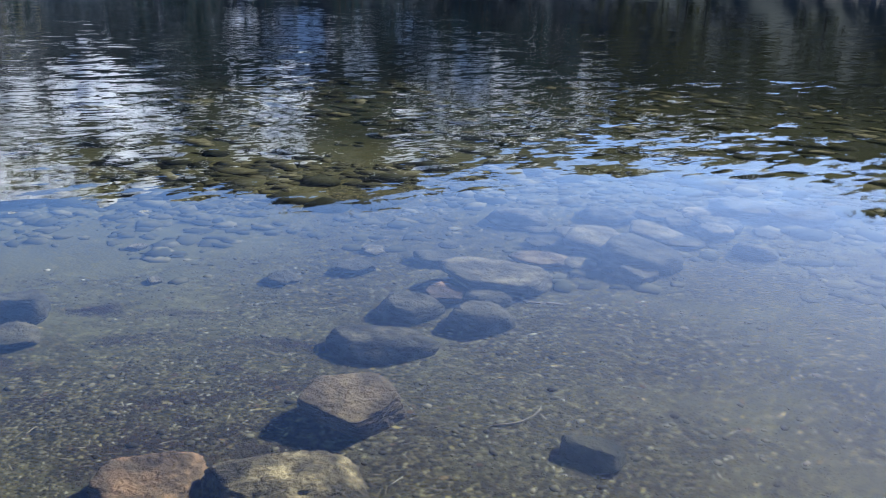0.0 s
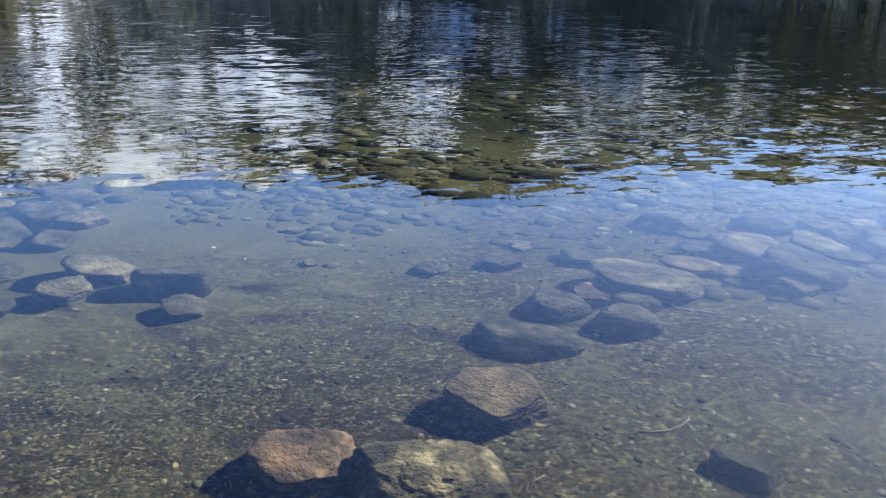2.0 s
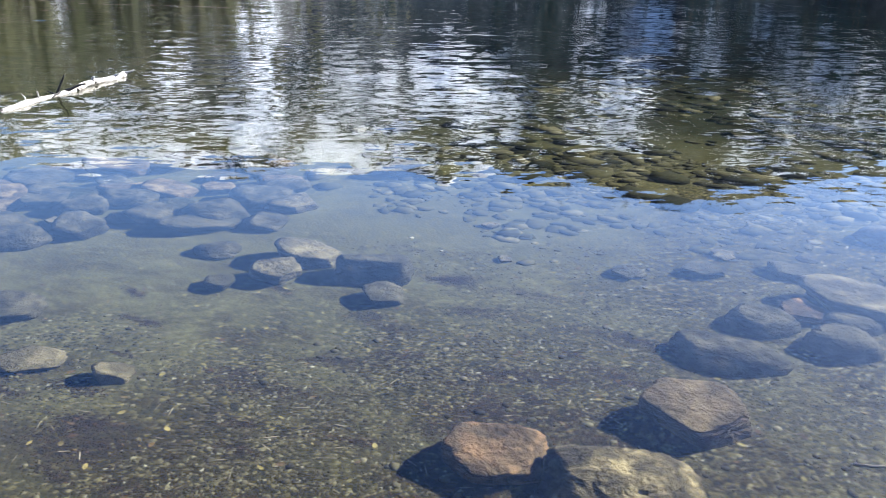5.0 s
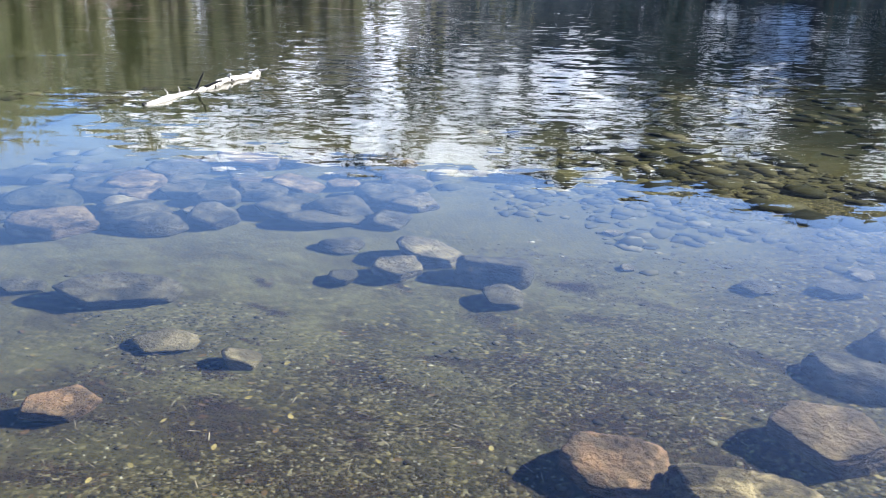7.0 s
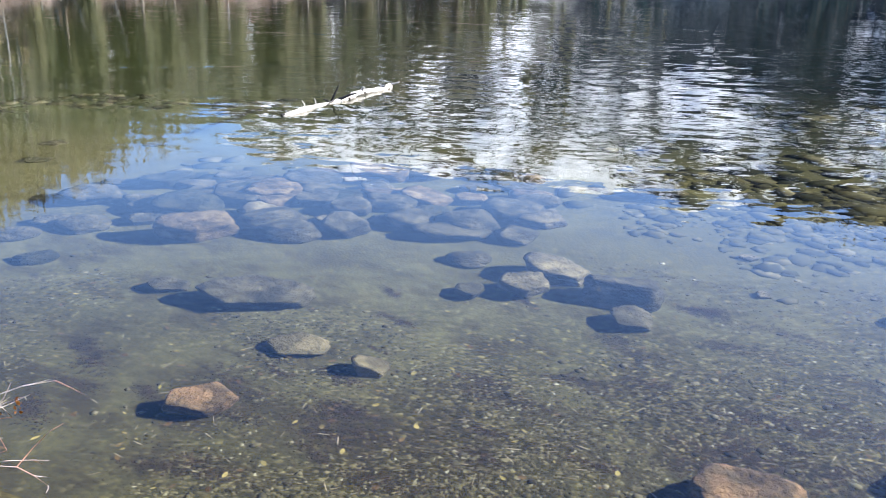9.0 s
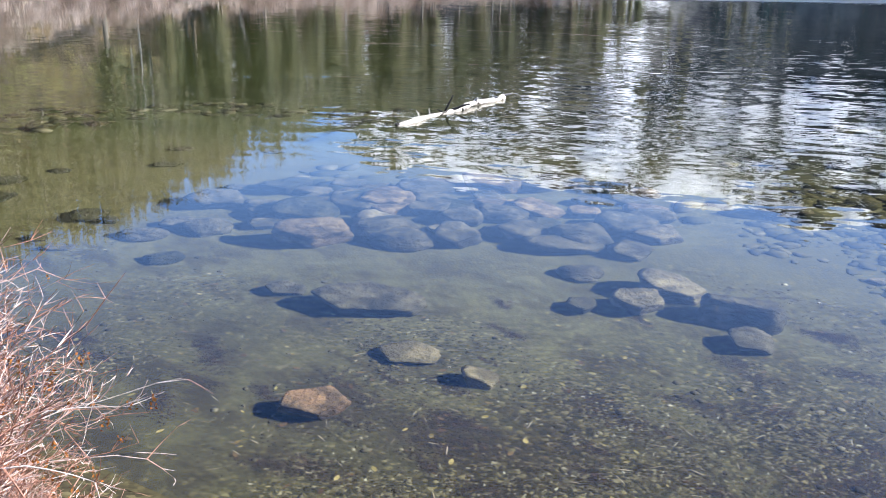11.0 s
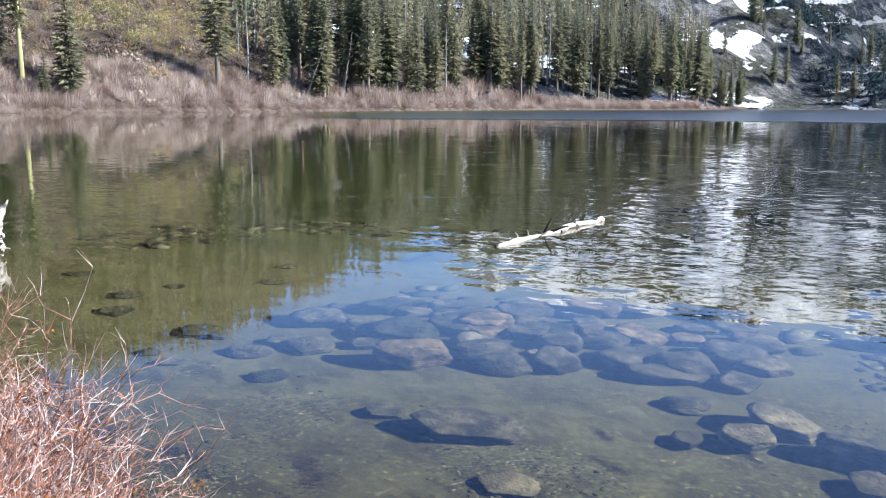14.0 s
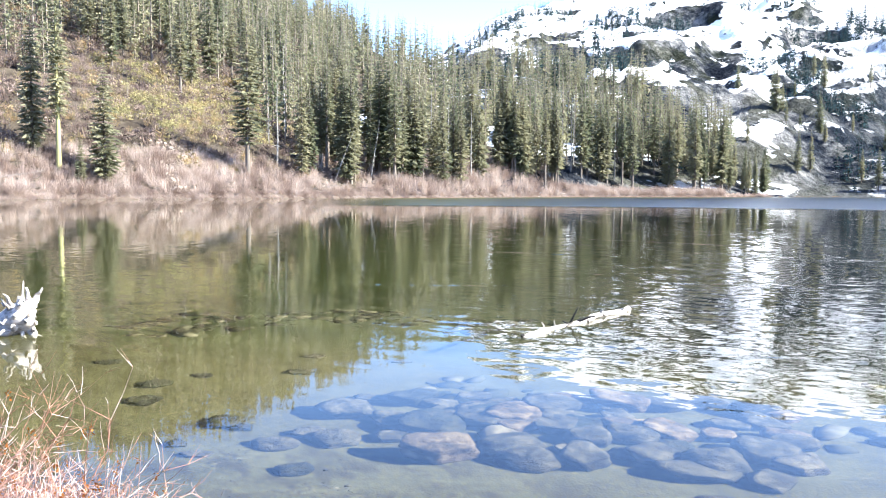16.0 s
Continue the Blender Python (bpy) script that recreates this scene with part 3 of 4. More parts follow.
boulder(1.07, 6.67, 0.54, 0.37, 0.19, -9, 'brown', 19)
boulder(1.45, 7.44, 0.36, 0.43, 0.16, -11, 'pale', 20)
boulder(1.38, 6.61, 0.28, 0.31, 0.13, -11, 'pale', 21)
boulder(0.22, 6.64, 0.40, 0.32, 0.18, -1, 'grey', 22)
boulder(-0.41, 6.33, 0.33, 0.26, 0.14, 4, 'grey', 23)
boulder(1.16, 7.16, 0.36, 0.29, 0.13, -9, 'grey', 24)
boulder(1.31, 7.06, 0.29, 0.27, 0.11, -10, 'pale', 25)
boulder(-0.93, 6.06, 0.23, 0.30, 0.14, 10, 'grey', 26)
boulder(-0.30, 6.80, 0.18, 0.19, 0.08, 3, 'pale', 27)
boulder(1.84, 7.10, 0.49, 0.34, 0.17, -13, 'pale', 30)
boulder(2.35, 7.25, 0.46, 0.35, 0.16, -17, 'grey', 31)
boulder(2.82, 8.27, 0.43, 0.43, 0.15, -18, 'pale', 32)
boulder(3.25, 8.31, 0.36, 0.43, 0.14, -20, 'pale', 33)
boulder(2.38, 8.10, 0.47, 0.34, 0.16, -15, 'grey', 34)
boulder(3.92, 8.28, 0.49, 0.34, 0.13, -24, 'pale', 36)
boulder(3.25, 7.60, 0.27, 0.30, 0.10, -22, 'grey', 37)
boulder(2.10, 8.22, 0.29, 0.33, 0.11, -13, 'grey', 38)
boulder(1.13, 7.57, 0.32, 0.21, 0.08, -7, 'grey', 39)
boulder(2.90, 7.74, 0.34, 0.27, 0.09, -19, 'grey', 40)
boulder(0.21, 6.64, 0.32, 0.25, 0.11, 0, 'grey', 41)
boulder(-0.43, 6.37, 0.26, 0.27, 0.12, 6, 'grey', 42)
boulder(-0.89, 6.09, 0.21, 0.21, 0.10, 10, 'grey', 43)
boulder(-0.32, 6.87, 0.20, 0.18, 0.08, 4, 'pale', 44)
boulder(-2.24, 6.76, 0.17, 0.18, 0.07, 20, 'pale', 45)
boulder(0.32, 7.07, 0.19, 0.17, 0.07, -1, 'grey', 46)
# low stone given a dark colour for the shadow that covers most of it
boulder(0.97, 3.59, 0.32, 0.26, 0.13, -12, 'dark', 47, "leaning")
boulder(-1.85, 5.98, 0.12, 0.15, 0.07, 19, 'pale', 48)
boulder(4.39, 8.56, 0.44, 0.41, 0.12, -26, 'grey', 49)
boulder(3.50, 8.22, 0.35, 0.36, 0.12, -22, 'grey', 50)
boulder(-3.20, 5.32, 0.52, 0.46, 0.34, 31, 'pale', 60, "pitched")
boulder(-3.21, 4.88, 0.38, 0.40, 0.24, 33, 'pale', 61, "block")
boulder(-3.46, 4.57, 0.23, 0.29, 0.14, 37, 'grey', 62)
boulder(-2.58, 5.18, 0.59, 0.48, 0.36, 26, 'grey', 63, "leaning")
boulder(-2.34, 4.85, 0.29, 0.36, 0.16, 26, 'grey', 64, "slab")
boulder(-3.91, 5.15, 0.38, 0.29, 0.17, 37, 'grey', 65)
boulder(-4.42, 5.60, 0.72, 0.41, 0.29, 38, 'grey', 66)
boulder(-4.06, 6.49, 0.46, 0.50, 0.26, 32, 'pale', 67)
boulder(-3.95, 5.90, 0.40, 0.43, 0.23, 34, 'grey', 68)
boulder(-4.56, 6.07, 0.32, 0.41, 0.23, 37, 'grey', 69)
boulder(-7.46, 5.14, 0.51, 0.37, 0.23, 55, 'grey', 80)
boulder(-6.96, 4.75, 0.54, 0.50, 0.32, 55, 'grey', 81)
boulder(-6.06, 4.85, 0.44, 0.52, 0.30, 51, 'pale', 82)
boulder(-7.66, 4.12, 0.65, 0.61, 0.37, 61, 'grey', 83)
boulder(-7.15, 3.46, 0.38, 0.33, 0.18, 64, 'grey', 84)
boulder(-6.82, 3.55, 0.47, 0.42, 0.27, 62, 'grey', 85)
boulder(-6.65, 4.08, 0.38, 0.31, 0.16, 58, 'grey', 86)
boulder(-6.39, 4.46, 0.35, 0.46, 0.24, 55, 'grey', 87)
boulder(-5.39, 4.59, 0.61, 0.47, 0.34, 49, 'grey', 88)
boulder(-5.54, 5.16, 0.19, 0.21, 0.11, 47, 'pale', 89)
boulder(-5.18, 5.05, 0.46, 0.59, 0.37, 45, 'grey', 90)
boulder(-5.07, 5.51, 0.42, 0.28, 0.19, 42, 'grey', 91)
boulder(-6.07, 5.59, 0.53, 0.51, 0.30, 47, 'grey', 92)
boulder(-5.86, 5.97, 0.40, 0.49, 0.23, 44, 'grey', 93)
boulder(-6.55, 5.37, 0.54, 0.53, 0.32, 50, 'grey', 94)
boulder(-7.50, 5.68, 0.45, 0.35, 0.20, 52, 'grey', 95)
boulder(-8.07, 4.68, 0.40, 0.29, 0.18, 60, 'grey', 96)
boulder(-5.51, 6.08, 0.41, 0.50, 0.23, 42, 'grey', 97)
boulder(-6.57, 6.02, 0.43, 0.34, 0.15, 47, 'grey', 98)
boulder(-6.25, 2.85, 0.34, 0.26, 0.14, 65, 'dark', 99)
boulder(-6.95, 3.02, 0.44, 0.32, 0.20, 66, 'grey', 100)
boulder(-6.04, 7.15, 0.65, 0.45, 0.26, 40, 'grey', 101)
boulder(-6.53, 6.76, 0.51, 0.37, 0.18, 44, 'grey', 102)
boulder(-5.89, 4.29, 0.25, 0.26, 0.14, 53, 'grey', 103)
boulder(-7.13, 4.36, 0.45, 0.44, 0.26, 58, 'grey', 104)
boulder(-5.92, 4.46, 0.34, 0.36, 0.19, 52, 'grey', 105)
boulder(-6.05, 4.12, 0.17, 0.16, 0.08, 55, 'dark', 106)
boulder(-5.21, 7.09, 0.48, 0.36, 0.19, 36, 'grey', 107)
boulder(-4.42, 3.44, 0.80, 0.54, 0.27, 51, 'grey', 110, "slab")
boulder(-3.61, 3.09, 0.37, 0.34, 0.085, 49, 'pale', 112, "slab")
boulder(-3.08, 3.14, 0.22, 0.22, 0.15, 44, 'pale', 113, "pitched")
boulder(-3.38, 2.23, 0.38, 0.30, 0.16, 56, 'rust', 114, "block")
boulder(-3.81, 5.07, 0.22, 0.15, 0.08, 36, 'grey', 115)
boulder(-4.17, 6.37, 0.23, 0.17, 0.08, 33, 'pale', 116)
boulder(-5.04, 3.18, 0.30, 0.27, 0.13, 57, 'grey', 117)
boulder(-7.89, 2.95, 0.37, 0.44, 0.15, 69, 'dark', 120)
boulder(-9.96, 2.93, 0.37, 0.42, 0.13, 73, 'dark', 121)
boulder(-7.45, 2.31, 0.18, 0.25, 0.09, 72, 'dark', 122)
boulder(-7.63, 3.02, 0.16, 0.22, 0.15, 68, 'dark', 123)
boulder(-13.64, 4.54, 0.39, 0.52, 0.14, 71, 'dark', 124)
boulder(-10.15, 3.54, 0.25, 0.27, 0.09, 70, 'dark', 125)
boulder(-9.82, 4.69, 0.35, 0.32, 0.09, 64, 'dark', 126)
boulder(-10.67, 5.33, 0.36, 0.32, 0.09, 63, 'grey', 127)
boulder(-9.69, 6.15, 0.30, 0.21, 0.08, 57, 'grey', 128)
boulder(-11.63, 2.83, 0.36, 0.33, 0.09, 76, 'dark', 130)
boulder(-9.22, 2.56, 0.40, 0.46, 0.10, 74, 'dark', 131)
boulder(-6.90, 3.03, 0.30, 0.18, 0.08, 65, 'grey', 132)
boulder(-7.03, 2.33, 0.29, 0.20, 0.08, 71, 'grey', 133)


def stone_field(x0, y0, x1, y1, wide, count, kinds, seed):
    """Stones strewn in a band round the line between two places."""
    rng = random.Random(seed)
    for k in range(count):
        u = rng.random()
        x, y = x0 + (x1 - x0) * u + rng.gauss(0, wide), y0 + (y1 - y0) * u + rng.gauss(0, wide)
        size = rng.uniform(0.25, 0.72)
        if math.degrees(math.atan2(-x, y)) > 60:
            continue
        boulder(x, y, size, size * rng.uniform(0.7, 1.1), size * rng.uniform(0.45, 0.75), math.degrees(math.atan2(-x, y)) + rng.uniform(-40, 40), rng.choice(kinds), seed + k)


stone_field(-7.8, 3.9, -4.4, 7.4, 0.6, 60, ("grey", "grey", "grey", "brown", "dark"), 300)
stone_field(1.2, 6.6, 3.4, 8.6, 0.45, 18, ("grey", "grey", "pale"), 400)


# ---- gravel and cobbles ----
def pebble_templates(count, seed, round_form):
    made = []
    rng = np.random.default_rng(seed)
    bm = bmesh.new()
    if round_form:
        bmesh.ops.create_icosphere(bm, subdivisions=1, radius=1.0)
    else:
        bmesh.ops.create_cone(bm, cap_ends=True, segments=5, radius1=1.0, radius2=0.7, depth=1.2)
        bmesh.ops.triangulate(bm, faces=bm.faces)
    v = np.array([p.co[:] for p in bm.verts])
    f = np.array([[p.index for p in q.verts] for q in bm.faces])
    bm.free()
    for _ in range(count):
        made.append((v * rng.uniform(0.65, 1.2, (len(v), 1)), f))
    return made


def scatter_stones(name, spots, sizes, material, seed, flat=(0.35, 0.7), round_form=True):
    """Many small stones in one mesh: spots are x, y; sizes their lengths."""
    rng = np.random.default_rng(seed)
    forms = pebble_templates(16, seed, round_form)
    verts, faces, total = [], [], 0
    for (x, y), size in zip(spots, sizes):
        v, f = forms[rng.integers(len(forms))]
        turn = rng.uniform(0, 2 * math.pi)
        c, s = math.cos(turn), math.sin(turn)
        v = v * np.array([0.5, rng.uniform(0.28, 0.46), 0.5 * rng.uniform(*flat)]) * size
        v = v @ np.array([[c, s, 0], [-s, c, 0], [0, 0, 1]])
        verts.append(v + np.array([x, y, land(x, y)[0] + size * 0.05]))
        faces.append(f + total)
        total += len(v)
    return link_mesh(name, from_arrays(name, np.concatenate(verts), np.concatenate(faces)), material)


def fan(rng, count, near, far, left, right, power=1.0):
    """Spots in a fan round the bank, denser towards the near edge with a higher power."""
    r = near + (far - near) * rng.random(count) ** power
    a = np.radians(rng.uniform(right, left, count))
    return [(p, q) for p, q in np.stack([-r * np.sin(a), r * np.cos(a)], 1) if offshore(p, q) > 0.25]


def shards(name, spots, sizes, material, seed, high):
    """Small angular chips in one mesh, each a low three-sided peak."""
    rng = np.random.default_rng(seed)
    count = len(spots)
    turn = rng.uniform(0, 2 * math.pi, (count, 1)) + np.array([[0.0, 2.1, 4.2]]) + rng.uniform(-0.5, 0.5, (count, 3))
    reach = np.asarray(sizes)[:, None] * rng.uniform(0.35, 0.8, (count, 3))
    at = np.array([(x, y, land(x, y)[0]) for x, y in spots])
    verts = np.zeros((count, 4, 3))
    verts[:, :3, 0], verts[:, :3, 1] = reach * np.cos(turn), reach * np.sin(turn)
    verts[:, :3, 2] = -0.004 + np.asarray(sizes)[:, None] * rng.uniform(0, 0.18, (count, 3))
    verts[:, 3, :2] = rng.uniform(-0.25, 0.25, (count, 2)) * np.asarray(sizes)[:, None]
    verts[:, 3, 2] = np.asarray(sizes) * rng.uniform(0.3, 1.0, count) * high
    verts += at[:, None, :]
    faces = np.array([[0, 1, 3], [1, 2, 3], [2, 0, 3]])[None] + 4 * np.arange(count)[:, None, None]
    return link_mesh(name, from_arrays(name, verts.reshape(-1, 3), faces.reshape(-1, 3)), material)


def leaf_scatter(name, spots, least, most, slim, material, seed):
    """Curled leaf blades or slivers lying on the bed, in one mesh."""
    rng = np.random.default_rng(seed)
    verts, faces = [], []
    for x, y in spots:
        long, turn = rng.uniform(least, most), rng.uniform(0, 6.28)
        wide = long * slim * rng.uniform(0.7, 1.2)
        c, s = math.cos(turn), math.sin(turn)
        z, k = land(x, y)[0] + 0.006, len(verts)
        for u, v, w in ((-0.5, 0, 0.1), (-0.15, 0.5, 0.3), (0.25, 0.42, 0.25), (0.5, 0, 0.35), (0.2, -0.45, 0.1), (-0.2, -0.5, 0.15)):
            p, q = u * long, v * wide
            verts.append((x + p * c - q * s, y + p * s + q * c, z + w * wide * rng.uniform(0.3, 1.2)))
        faces += [(k, k + 1, k + 5), (k + 1, k + 4, k + 5), (k + 1, k + 2, k + 4), (k + 2, k + 3, k + 4)]
    return link_mesh(name, from_arrays(name, verts, faces), material)


def clamp(v):
    return min(1.0, max(0.0, v))


def gravelly(x, y):
    """How much gravel shows at a place, against bare silt."""
    silt = 0.4 * clamp((-x - 0.8) / 0.9) * clamp((offshore(x, y) - 2.6) / 1.3) + 0.5 * clamp((-x - 1.9) / 1.0)
    return 0.8 * noise.fractal((x * 0.8, y * 0.8, 4), 1, 2, 3) + 0.36 - 0.05 * max(0, math.hypot(x, y) - 5) - silt


rng = np.random.default_rng(11)
spots = [s for s in fan(rng, 330000, 2.3, 9.5, 84, -32, 1.0) if gravelly(*s) > rng.uniform(-0.25, 0.5)]
sizes = (0.008 + 0.024 * rng.random(len(spots)) ** 1.8) * np.array([1 + 0.16 * max(0, math.hypot(*s) - 4) for s in spots])
tagged(shards("gravel", spots, sizes, GRAVEL, 5, 0.5), "small angular grey and tan gravel strewn over the lake bed", "gravel", kind="stuff")
spots, sizes = [], []
for _ in range(105):
    a, r = radians(rng.uniform(4, 78)), 2.4 + 3.4 * rng.random() ** 1.4
    turn, long = rng.uniform(-0.5, 0.5), rng.uniform(0.05, 0.17)
    for _ in range(int(5200 * long)):
        u, v = rng.normal(0, long), rng.normal(0, long * 0.35)
        x, y = -r * math.sin(a) + u * math.cos(turn) - v * math.sin(turn), r * math.cos(a) + u * math.sin(turn) + v * math.cos(turn)
        if offshore(x, y) > 0.3:
            spots.append((x, y))
            sizes.append(rng.uniform(0.008, 0.024))
tagged(shards("leaf_litter", spots, sizes, LITTER, 14, 0.5), "dark brown matted leaf litter on the lake bed", "litter", kind="stuff")
spots = fan(rng, 420, 2.5, 6.2, 78, -30, 0.8)
tagged(leaf_scatter("fallen_leaves", spots, 0.022, 0.055, 0.5, FALLEN_LEAF, 21), "yellow and brown fallen leaves on the lake bed", "leaves", kind="stuff")
spots = fan(rng, 1500, 2.5, 6.5, 78, -30, 0.8)
tagged(leaf_scatter("straw", spots, 0.03, 0.09, 0.07, STRAW, 22), "pale broken twigs and needles strewn on the gravel", "twigs", kind="stuff")
spots = fan(rng, 3000, 2.5, 10, 80, -32, 0.9)
spots = [p for p in spots if gravelly(*p) > rng.uniform(-0.45, 0.3)]
sizes = 0.022 + 0.06 * rng.random(len(spots)) ** 2.6
tagged(scatter_stones("small_stones", spots, sizes, PEBBLE, 8, (0.22, 0.45)), "fist-sized grey and pale stones on the lake bed", "stones", kind="stuff")
spots = fan(rng, 3200, 5.6, 10.5, 27, -32, 0.8)
sizes = 0.08 + 0.26 * rng.random(len(spots)) ** 1.5
spots, sizes = zip(*[(s, k) for s, k in zip(spots, sizes) if noise.noise((s[0] * 0.7, s[1] * 0.7, 3)) + 0.16 * (math.hypot(*s) - 6.6) > rng.uniform(-0.05, 0.7)])
tagged(scatter_stones("low_stones", spots, sizes, BEDSTONE, 16, (0.2, 0.5), False), "low worn grey-brown stones half sunk in the lake bed", "stones", kind="stuff")
spots = fan(rng, 2200, 8.2, 20, 86, -34, 0.8)
sizes = 0.16 + 0.5 * rng.random(len(spots)) ** 1.5
spots, sizes = zip(*[(s, k) for s, k in zip(spots, sizes) if noise.noise((s[0] * 0.3, s[1] * 0.3, 8)) > (-0.4 if s[0] > -4.5 else 0.2)])
tagged(scatter_stones("cobbles", spots, sizes, COBBLE, 6, (0.3, 0.55)), "algae-covered cobbles on the deeper lake bed", "cobbles", kind="stuff")


# ---- driftwood ----
def tube(bm, points, radii, sides=8, wobble=0.0, seed=0):
    """A closed round bar along the points."""
    rings = []
    rng = random.Random(seed)
    for i, (p, r) in enumerate(zip(points, radii)):
        p = Vector(p)
        ahead = (Vector(points[min(i + 1, len(points) - 1)]) - Vector(points[max(i - 1, 0)])).normalized()
        side = ahead.cross(Vector((0.13, 0.2, 1))).normalized()
        up = side.cross(ahead)
        ring = []
        for k in range(sides):
            a = 2 * math.pi * k / sides
            rr = r * (1 + wobble * rng.uniform(-1, 1))
            ring.append(bm.verts.new(p + side * math.cos(a) * rr + up * math.sin(a) * rr))
        rings.append(ring)
    for a, b in zip(rings, rings[1:]):
        for k in range(sides):
            bm.faces.new((a[k], a[(k + 1) % sides], b[(k + 1) % sides], b[k]))
    bm.faces.new(rings[0][::-1])
    bm.faces.new(rings[-1])


def floating_log():
    log = tagged(new("driftwood_log"), "bleached white log with dark knots and broken stubs, half floating", "log")
    log.matrix_world = pose(-9.24, 7.91, 0.0)
    end = Vector((-1.05, 3.4, 0.0))
    bm = bmesh.new()
    count = 22
    pts = [end * (i / count) + Vector((0.03 * math.sin(i * 0.7), 0.02 * math.sin(i * 1.7), -0.012 + 0.04 * (i / count) + 0.02 * math.sin(i * 0.55))) for i in range(count + 1)]
    tube(bm, pts, [0.04 + 0.012 * i / count + 0.006 * math.sin(i * 2.1) for i in range(count + 1)], 12, 0.12, 3)
    part("trunk", bm, LOG_WOOD, log, smooth=True)
    rng = random.Random(4)
    for u, way, length, thick, wood in ((0.17, (-0.3, 0.0, 0.9), 0.13, 0.011, DRIFT), (0.27, (-0.35, 0.1, 0.9), 0.11, 0.012, DRIFT), (0.4, (0.35, 0.2, 0.85), 0.3, 0.02, DARK_SHADED_BARK),
                                        (0.38, (-0.75, 0.3, 0.05), 0.22, 0.016, DARK_SHADED_BARK), (0.42, (0.5, -0.9, -0.05), 0.34, 0.018, DARK_SHADED_BARK), (0.46, (0.75, 0.5, 0.35), 0.3, 0.024, DARK_SHADED_BARK),
                                        (0.55, (0.6, -0.5, -0.1), 0.1, 0.036, DARK_SHADED_BARK), (0.7, (0.5, -0.2, 0.6), 0.12, 0.032, GREY_BARK), (0.73, (0.6, -0.6, 0.0), 0.13, 0.03, DARK_SHADED_BARK),
                                        (0.9, (0.7, -0.3, 0.2), 0.12, 0.026, GREY_BARK), (0.99, (0.6, 0.5, 0.25), 0.16, 0.022, GREY_BARK), (0.005, (0.2, -0.9, 0.05), 0.05, 0.034, DARK_SHADED_BARK)):
        bm = bmesh.new()
        at, way = end * u + Vector((0.02 * math.sin(u * 15), 0, 0.02 + 0.03 * u)), Vector(way).normalized()
        pts = [at + way * length * k / 4 + Vector((rng.uniform(-1, 1), rng.uniform(-1, 1), rng.uniform(-1, 1))) * 0.004 * k for k in range(5)]
        tube(bm, pts, [thick * (1 - 0.13 * k) for k in range(5)], 7, 0.15, 9)
        part("branch_stub", bm, wood, log, "dark broken stub" if wood is DARK_SHADED_BARK else "", smooth=True)


def root_stump():
    stump = tagged(new("driftwood_stump"), "bleached white upturned root stump standing in the water", "stump")
    stump.matrix_world = pose(-13.4, 2.1, land(-13.45, 1.75)[0] - 0.07)
    deep = -land(-13.45, 1.75)[0]
    bm = bmesh.new()
    tube(bm, [(-1.1, -0.55, deep * 0.3), (-0.7, -0.35, deep - 0.05), (-0.35, -0.15, deep + 0.14), (-0.1, -0.03, deep + 0.28), (0.1, 0.02, deep + 0.36), (0.2, 0.04, deep + 0.4)], [0.2, 0.22, 0.24, 0.23, 0.16, 0.05], 16, 0.16, 1)
    part("trunk", bm, DRIFT, stump, smooth=True)
    rng = random.Random(12)
    for k in range(22):
        a = -1.5 + 3.6 * k / 21
        way = Vector((math.cos(a) * 0.7 + 0.1, 0.5 * math.sin(k * 2.4), math.sin(a) * 0.75 + 0.25)).normalized()
        length = rng.uniform(0.18, 0.36) + (0.08 if k % 4 == 1 else 0)
        at = Vector((-0.02, 0.12 * math.sin(k * 2.4), deep + 0.3 + 0.12 * math.sin(a)))
        bend = Vector((rng.uniform(-1, 1), rng.uniform(-1, 1), rng.uniform(-0.6, 1))) * 0.13
        bm = bmesh.new()
        pts = [at + way * length * i / 6 + bend * (i / 6) ** 2 + Vector((0, 0, 0.02 * math.sin(i * 2 + k))) for i in range(7)]
        tube(bm, pts, [(0.085 if k % 3 else 0.05) * (1 - 0.145 * i) * rng.uniform(0.75, 1.2) for i in range(7)], 9, 0.2, k)
        part("root", bm, DRIFT, stump, smooth=True)


floating_log()
root_stump()


def sunken_stick(points, thick, label):
    """A thin stick lying on the bed through the given places."""
    bm = bmesh.new()
    tube(bm, [(x, y, land(x, y)[0] + 0.012) for x, y in points], [thick * (1 - 0.12 * k) for k in range(len(points))], 6, 0.1)
    tagged(part("sunken_stick", bm, STICK, smooth=True), label, "stick", "sticks on the lake bed")


sunken_stick([(0.52, 3.9), (0.6, 3.915), (0.67, 3.95), (0.74, 4.02), (0.77, 4.07), (0.79, 4.13)], 0.008, "thin curved brown stick lying on the gravel")
sunken_stick([(0.84, 5.75), (0.9, 5.735), (0.96, 5.7)], 0.014, "short pale stick beside a boulder under water")
sunken_stick([(1.0, 5.71), (1.06, 5.7), (1.12, 5.68)], 0.013, "short pale stick beside a boulder under water")


